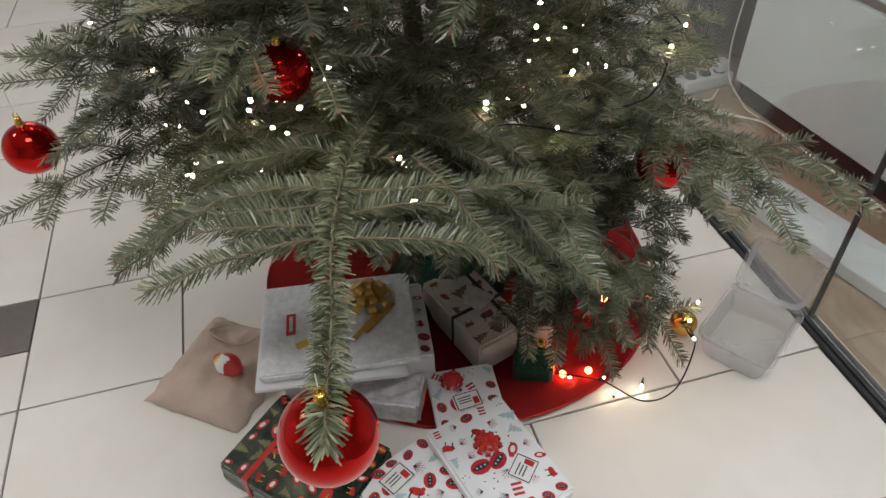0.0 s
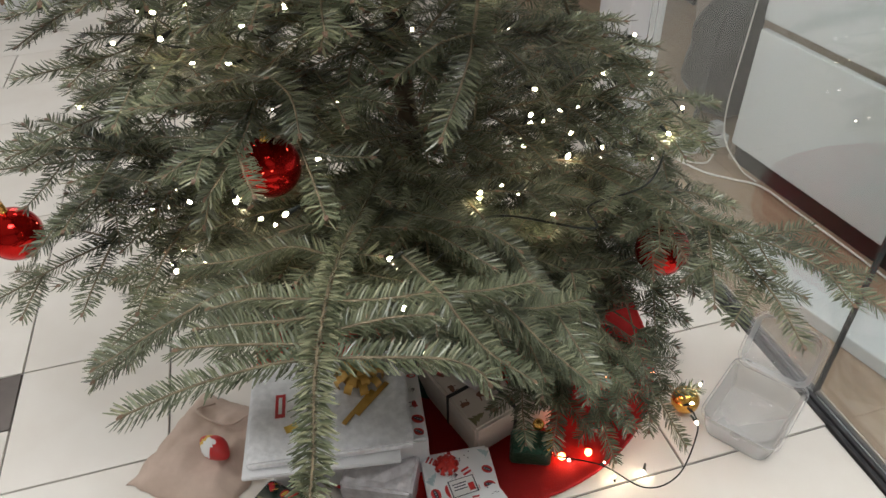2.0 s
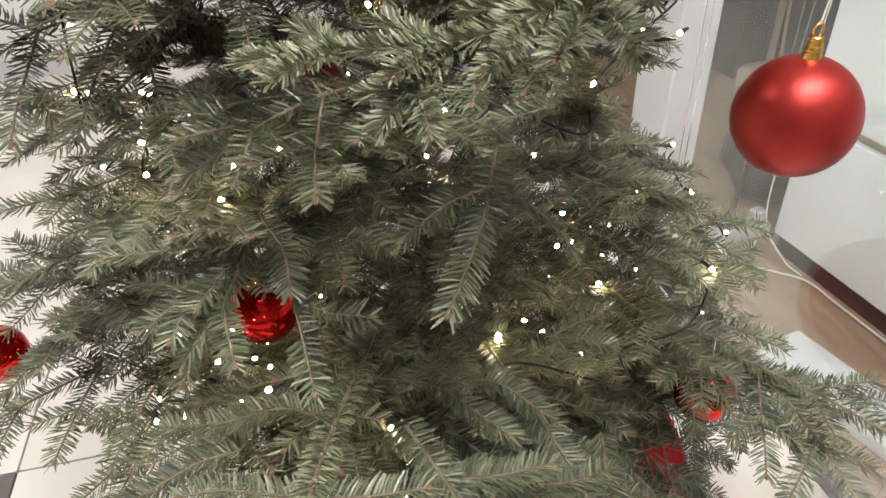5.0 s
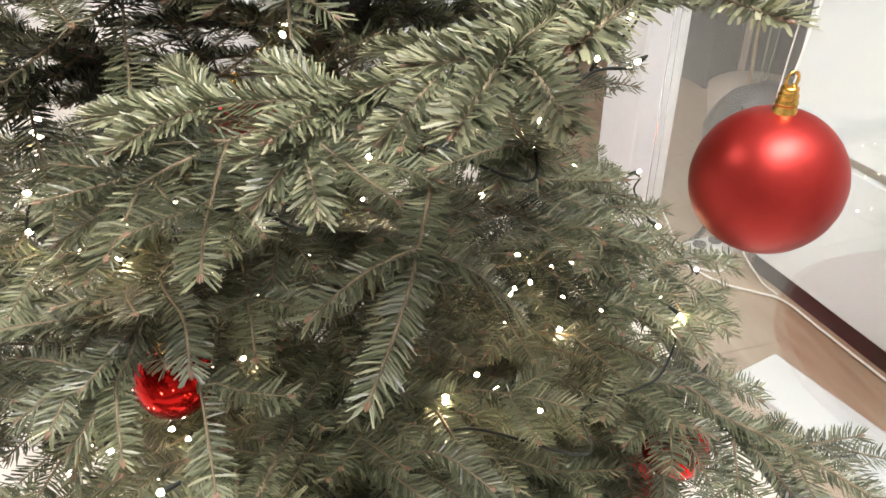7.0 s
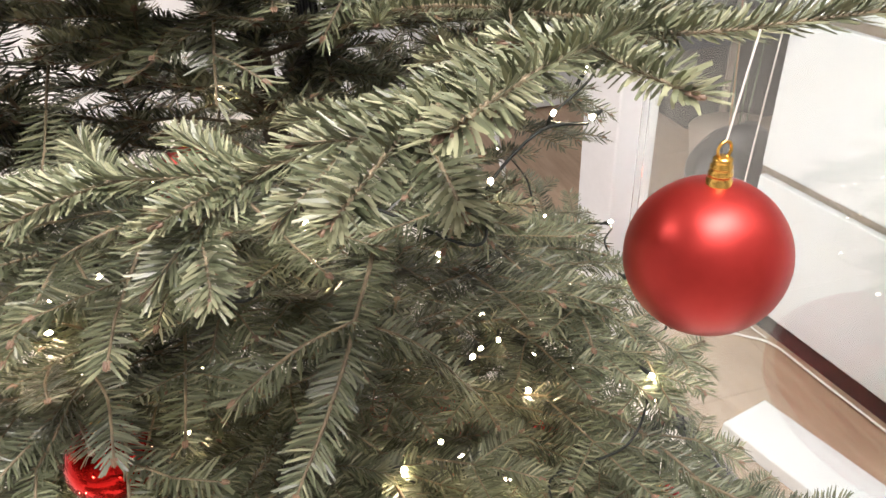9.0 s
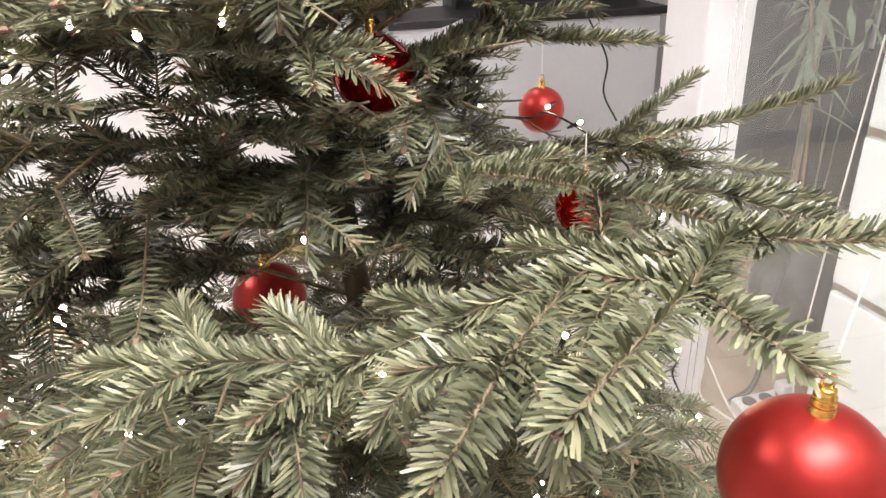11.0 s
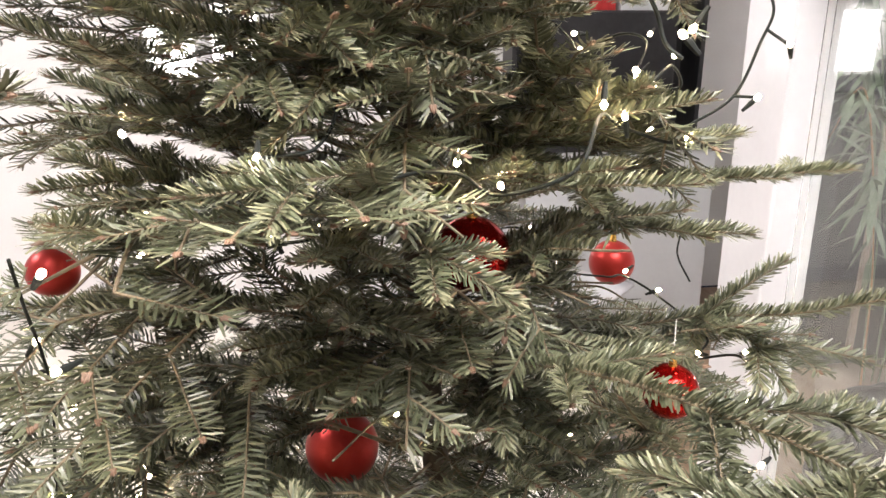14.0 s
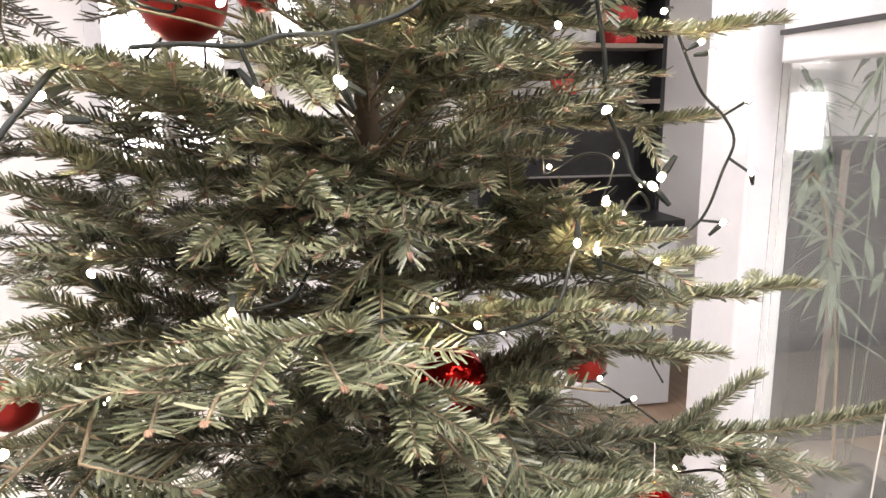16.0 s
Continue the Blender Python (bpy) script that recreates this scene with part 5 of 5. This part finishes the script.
for line, nodes, ages in (
        ([(-0.006, 0.95, 0.821), (-0.066, 0.9, 0.897), (-0.121, 0.88, 0.937), (-0.195, 0.86, 0.918)], [0.3, 0.5, 0.7], [2, 1, 1]),
        ([(0.028, 0.9, 1.303), (-0.057, 0.84, 1.306), (-0.084, 0.77, 1.33), (-0.104, 0.7, 1.327)], [0.3, 0.5, 0.7, 0.85], [1, 1, 1, 1]),
        ([(-0.042, 0.86, 1.298), (-0.039, 0.79, 1.319), (-0.028, 0.715, 1.329)], [0.5], [1]),
        ([(0.086, 0.91, 1.347), (0.119, 0.86, 1.349), (0.14, 0.8, 1.346), (0.14, 0.715, 1.328)], [0.4, 0.65], [1, 1]),
        ([(-0.041, 0.88, 1.323), (-0.013, 0.84, 1.291), (0.018, 0.81, 1.27), (0.047, 0.785, 1.243)], [0.4, 0.65], [1, 1]),
        ([(0.026, 0.9, 1.242), (-0.029, 0.86, 1.259), (-0.073, 0.82, 1.265), (-0.113, 0.77, 1.286)], [0.4, 0.6, 0.8], [1, 1, 1]),
        ([(-0.20, 0.66, 1.215), (-0.115, 0.585, 1.238), (-0.054, 0.545, 1.243)], [], []),
        ([(0.086, 0.915, 1.281), (0.152, 0.92, 1.283), (0.218, 0.93, 1.292), (0.293, 0.94, 1.29), (0.412, 0.96, 1.294)], [0.35, 0.55, 0.75], [1, 1, 1]),
        ([(0.089, 0.91, 1.226), (0.193, 0.9, 1.192), (0.188, 0.87, 1.234), (0.177, 0.84, 1.273)], [0.75], [1]),
        ([(0.086, 0.915, 1.321), (0.054, 0.87, 1.331), (0.031, 0.83, 1.334), (0.011, 0.79, 1.323)], [0.5, 0.75], [1, 1]),
        ([(0.088, 0.92, 1.39), (0.156, 0.9, 1.38), (0.248, 0.9, 1.37), (0.34, 0.9, 1.365), (0.435, 0.9, 1.376)], [0.35, 0.55, 0.75], [1, 1, 1]),
        ([(0.085, 0.91, 1.258), (0.107, 0.86, 1.258), (0.122, 0.82, 1.245), (0.136, 0.79, 1.233)], [0.5], [1]),
):
    limb(line, nodes, side_years=ages, step=0.058, roll=0.2, r=0.0012, bare_to=0.04, **SHORT)
# middle shoots that lie over the string of lights
for line, nodes, ages in (
        ([(0.015, 0.86, 0.784), (-0.053, 0.76, 0.81), (-0.039, 0.7, 0.8), (-0.038, 0.665, 0.776)], [0.35], [1]),
        ([(-0.053, 0.76, 0.81), (-0.073, 0.74, 0.814), (-0.096, 0.71, 0.822)], [0.5], [1]),
        ([(-0.053, 0.77, 0.813), (-0.083, 0.77, 0.831), (-0.124, 0.76, 0.837)], [0.5], [1]),
        ([(-0.03, 0.85, 0.653), (-0.08, 0.76, 0.748), (-0.102, 0.72, 0.762), (-0.123, 0.69, 0.759)], [0.4, 0.6], [1, 1]),
        ([(0.2, 0.85, 0.65), (0.176, 0.76, 0.765), (0.172, 0.7, 0.84)], [], []),
        ([(0.325, 0.85, 0.785), (0.237, 0.72, 0.898), (0.194, 0.64, 0.961), (0.173, 0.6, 0.992)], [0.5], [1]),
        ([(0.168, 0.9, 0.72), (0.107, 0.8, 0.79), (0.073, 0.74, 0.841)], [0.4], [1]),
        ([(0.338, 0.95, 0.617), (0.424, 0.92, 0.618), (0.47, 0.88, 0.573), (0.564, 0.85, 0.477)], [0.3, 0.5, 0.7], [1, 1, 1]),
        ([(0.398, 0.9, 0.521), (0.459, 0.85, 0.469), (0.521, 0.8, 0.457), (0.596, 0.74, 0.412), (0.666, 0.71, 0.377)], [0.3, 0.5, 0.7], [1, 1, 1]),
        ([(0.061, 0.88, 0.728), (-0.028, 0.79, 0.764), (-0.071, 0.745, 0.782), (-0.136, 0.74, 0.791), (-0.192, 0.735, 0.796)], [0.35], [1]),
        ([(-0.071, 0.745, 0.782), (-0.103, 0.725, 0.764), (-0.139, 0.71, 0.753), (-0.175, 0.695, 0.738)], [0.5], [1]),
        ([(-0.071, 0.745, 0.782), (-0.094, 0.71, 0.758), (-0.119, 0.69, 0.735), (-0.141, 0.675, 0.717)], [0.5], [1]),
        ([(0.072, 0.9, 0.806), (-0.021, 0.8, 0.879), (-0.064, 0.74, 0.902), (-0.103, 0.7, 0.915)], [0.4, 0.7], [1, 1]),
        ([(0.016, 0.9, 0.8), (-0.118, 0.88, 0.819), (-0.224, 0.86, 0.802), (-0.313, 0.84, 0.799)], [0.35, 0.55, 0.75], [2, 2, 1]),
        ([(-0.04, 0.95, 0.577), (-0.194, 0.9, 0.643), (-0.284, 0.87, 0.692), (-0.371, 0.84, 0.721)], [0.3, 0.45, 0.6, 0.8], [2, 2, 2, 1]),
        ([(-0.194, 0.9, 0.643), (-0.259, 0.86, 0.644), (-0.319, 0.83, 0.628), (-0.361, 0.8, 0.601)], [0.3, 0.6], [1, 1]),
        ([(0.251, 0.9, 0.55), (0.342, 0.83, 0.506), (0.411, 0.8, 0.491), (0.507, 0.77, 0.438), (0.564, 0.74, 0.318)], [0.35, 0.55, 0.75], [2, 1, 1]),
        ([(0.097, 0.88, 0.621), (0.073, 0.8, 0.64), (0.033, 0.73, 0.653), (-0.005, 0.69, 0.666)], [0.4, 0.7], [1, 1]),
):
    limb(line, nodes, side_years=ages, step=0.07, roll=0.2, bare_to=0.05, density=1500, length=0.0195, width=0.0019, clear=False)
# short shoots that end all over the front of the crown
for k in range(78):
    z = 0.92 + 0.52 * (k + rng.random()) / 78
    b = trunk_at(z - rng.uniform(0.05, 0.10))
    az = radians(rng.uniform(200, 340))
    reach = rng.uniform(0.13, 0.25) * (1.0 if z < 1.25 else 0.85)
    tip = b + np.array([reach * math.cos(az) * 1.15, reach * math.sin(az) * 0.85, z - b[2]])
    limb([b, b + (tip - b) * 0.5 + UP * 0.02, tip], [0.62], side_years=[1], step=0.05, roll=0.35, bare_to=0.35, density=2000, length=0.0165, width=0.0021, brush=True)
# shoots that hang before the low bauble beside the glass
for line in (
        [(0.37, 0.80, 0.57), (0.40, 0.72, 0.565), (0.425, 0.65, 0.52), (0.435, 0.625, 0.47)],
        [(0.40, 0.72, 0.565), (0.385, 0.67, 0.54), (0.378, 0.64, 0.50)],
):
    limb(line, [], bare_to=0, roll=0.1, density=1300, length=0.0205, width=0.0019, clear=False)
# hanging shoots under the low front branches
for tip in ((0.0, 0.64, 0.47), (0.08, 0.61, 0.46), (0.17, 0.62, 0.44), (-0.09, 0.66, 0.49), (0.26, 0.66, 0.40), (0.32, 0.62, 0.33), (-0.18, 0.72, 0.44), (0.05, 0.70, 0.38), (0.16, 0.70, 0.36), (0.36, 0.7, 0.2), (0.44, 0.8, 0.16), (0.5, 0.9, 0.2), (0.4, 0.66, 0.3), (0.46, 0.72, 0.28)):
    tip = np.array(tip)
    b = trunk_at(tip[2] + 0.06)
    limb([b, b + (tip - b) * 0.45 + UP * 0.05, b + (tip - b) * 0.8 + UP * 0.03, tip], [0.35, 0.5, 0.65, 0.8], side_years=[2, 2, 2, 1], step=0.07, density=1200)

# the rest of the crown, in whorls up the trunk, with shorter shoots between them
for z, count, reach in ((0.30, 6, 0.44), (0.42, 7, 0.50), (0.56, 7, 0.52), (0.70, 7, 0.48), (0.84, 6, 0.45), (0.97, 6, 0.43), (1.09, 7, 0.41), (1.22, 7, 0.38),
                        (1.34, 7, 0.35), (1.46, 6, 0.31), (1.57, 5, 0.26), (1.69, 5, 0.21), (1.81, 4, 0.16), (1.93, 4, 0.12), (2.04, 4, 0.08)):
    turn = rng.uniform(0, 360)
    for k in range(count):
        az = radians(turn + 360 * k / count + rng.uniform(-14, 14))
        d = np.array([math.cos(az), math.sin(az), 0])
        front = max(0.0, -d[1])
        if z > 1.1 and front > 0.45 and rng.random() < 0.6:
            continue
        L = reach * rng.uniform(0.85, 1.1) * (1 - 0.55 * front ** 1.5) * (0.7 if d[0] > 0.4 and z > 0.9 else 1.0)
        b = trunk_at(z)
        rise = rng.uniform(0.02, 0.12)
        path = [b, b + d * L * 0.4 + UP * rise, b + d * L * 0.75 + UP * rise * 1.2, b + d * L + UP * (rise * 0.9 - 0.03)]
        if L > 0.3:
            limb(path, [0.26, 0.44, 0.60, 0.76, 0.88], side_years=[3, 3, 2, 2, 1], density=1000, step=0.075)
        else:
            limb(path, [0.3, 0.5, 0.68, 0.84], side_years=[2, 2, 1, 1], density=1050, step=0.06)
for z in np.arange(0.32, 1.46, 0.045):
    az = radians(rng.uniform(185, 355))
    d = np.array([math.cos(az), math.sin(az), rng.uniform(-0.15, 0.6)])
    b = trunk_at(z)
    L = rng.uniform(0.12, 0.25) * (0.7 if z > 0.8 else 1.0)
    limb([b, b + d * L * 0.5, b + d * L + UP * 0.01], [0.45, 0.72], side_years=[1, 1], density=850, step=0.06, bare_to=0.15, roll=0.4)
leader = Foliage()
grow(leader, trunk_at(2.10), (0, 0, 1), np.array([0, 1.0, 0]), 2, 0.09, 1, 0.0, 0.002)
finish(leader)


# ---- baubles ----


def bauble(place, dia, m, kind, string=0.05, lean=0.0):
    r = dia / 2
    b = tagged(empty("bauble", place), f"{kind} red christmas bauble with a gold cap, hanging from a twig", "bauble", "baubles on the tree")
    bm = bmesh.new()
    bmesh.ops.create_uvsphere(bm, u_segments=40, v_segments=24, radius=r)
    smooth(part("ball", bm, m, b))
    prof = [(0.0060, -0.002), (0.0060, 0.002), (0.0049, 0.003), (0.0057, 0.0042), (0.0057, 0.0056), (0.0046, 0.0066), (0.0052, 0.0078), (0.0052, 0.0090), (0.0041, 0.0100), (0.0045, 0.0112), (0.0044, 0.0126), (0.003, 0.0135)]
    bm = bmesh.new()
    k = dia / 0.08
    rings = [[bm.verts.new((k * q * math.cos(a), k * q * math.sin(a), r + k * h)) for a in (2 * math.pi * i / 20 for i in range(20))] for q, h in prof]
    for a, c in zip(rings, rings[1:]):
        for i in range(20):
            bm.faces.new((a[i], a[(i + 1) % 20], c[(i + 1) % 20], c[i]))
    bm.faces.new(rings[-1])
    smooth(part("cap", bm, GOLD, b, "ribbed gold cap"))
    loop = [(k * 0.0035 * math.cos(a), 0, r + k * (0.0165 + 0.0042 * math.sin(a))) for a in (2 * math.pi * i / 16 for i in range(17))]
    smooth(part("hanger", tube(loop, 0.0008 * k, 6, cap=False), GOLD, b))
    part("string", tube([(0, 0, r + k * 0.02), (lean, 0.002, r + k * 0.02 + string)], 0.0005, 5), CORD, b, "thin white string")
    return b


bauble((-0.073, 0.757, 0.693), 0.071, SHINY_RED, "shiny", 0.05)
bauble((-0.437, 0.967, 0.528), 0.076, SHINY_RED, "shiny", 0.05)
bauble((-0.098, 0.272, 0.672), 0.070, SHINY_RED, "shiny", 0.012)
bauble((0.432, 0.708, 0.485), 0.075, SHINY_RED, "shiny", 0.03)
bauble((0.283, 0.510, 0.966), 0.0735, MATTE_RED, "matte", 0.045, 0.008)
bauble((0.018, 1.04, 0.808), 0.083, MATTE_RED, "matte", 0.05)
bauble((0.427, 1.31, 0.925), 0.069, MATTE_RED, "matte", 0.05)
bauble((0.142, 0.894, 1.079), 0.066, SHINY_RED, "shiny", 0.03)
bauble((0.316, 0.858, 0.955), 0.050, SHINY_RED, "shiny", 0.03)
bauble((-0.236, 0.981, 1.05), 0.047, MATTE_RED, "matte", 0.04)
bauble((-0.064, 0.979, 1.394), 0.071, MATTE_RED, "matte", 0.04)
bauble((-0.011, 1.075, 1.42), 0.045, MATTE_RED, "matte", 0.03)

# ---- floor tiles (rows of 30 cm, in half bond) ----
TILE_MESH = {}


def tile(cx, cy, w, d, m):
    key = (round(w, 3), round(d, 3), m.name)
    if key not in TILE_MESH:
        bm = box(0, 0, -0.005, w - 0.004, d - 0.004, 0.011, 0.0012)
        me = bpy.data.meshes.new("tile")
        bm.to_mesh(me)
        bm.free()
        me.materials.append(m)
        TILE_MESH[key] = me
    ob = new("tile", TILE_MESH[key])
    ob.parent = floor
    ob.location = (cx, cy, 0)


for r in range(-10, 10):
    y = TY + TD * (r + 0.5)
    off = 0.0 if r % 2 == 0 else TW / 2
    x = TX + off - (TW if off else 0)
    while x < GX - 0.02:
        x0, x1 = max(x, TX), min(x + TW, GX - 0.018)
        if x1 - x0 > 0.05:
            tile((x0 + x1) / 2, y, x1 - x0, TD, TILE)
        x += TW
    # beyond the joint a narrow dark inlay starts some rows
    x = TX
    if r == 1:
        tile(x - TD / 2, y + 0.075, TD, 0.15, DARKTILE)
        tile(x - TD / 2, y - 0.075, TD, 0.15, TILE)
        x -= TD
    elif r % 2:
        tile(x - TD / 2, y, TD, TD, TILE)
        x -= TD
    while x > XW + 0.03:
        w = min(TW, x - XW)
        tile(x - w / 2, y, w, TD, TILE)
        x -= TW
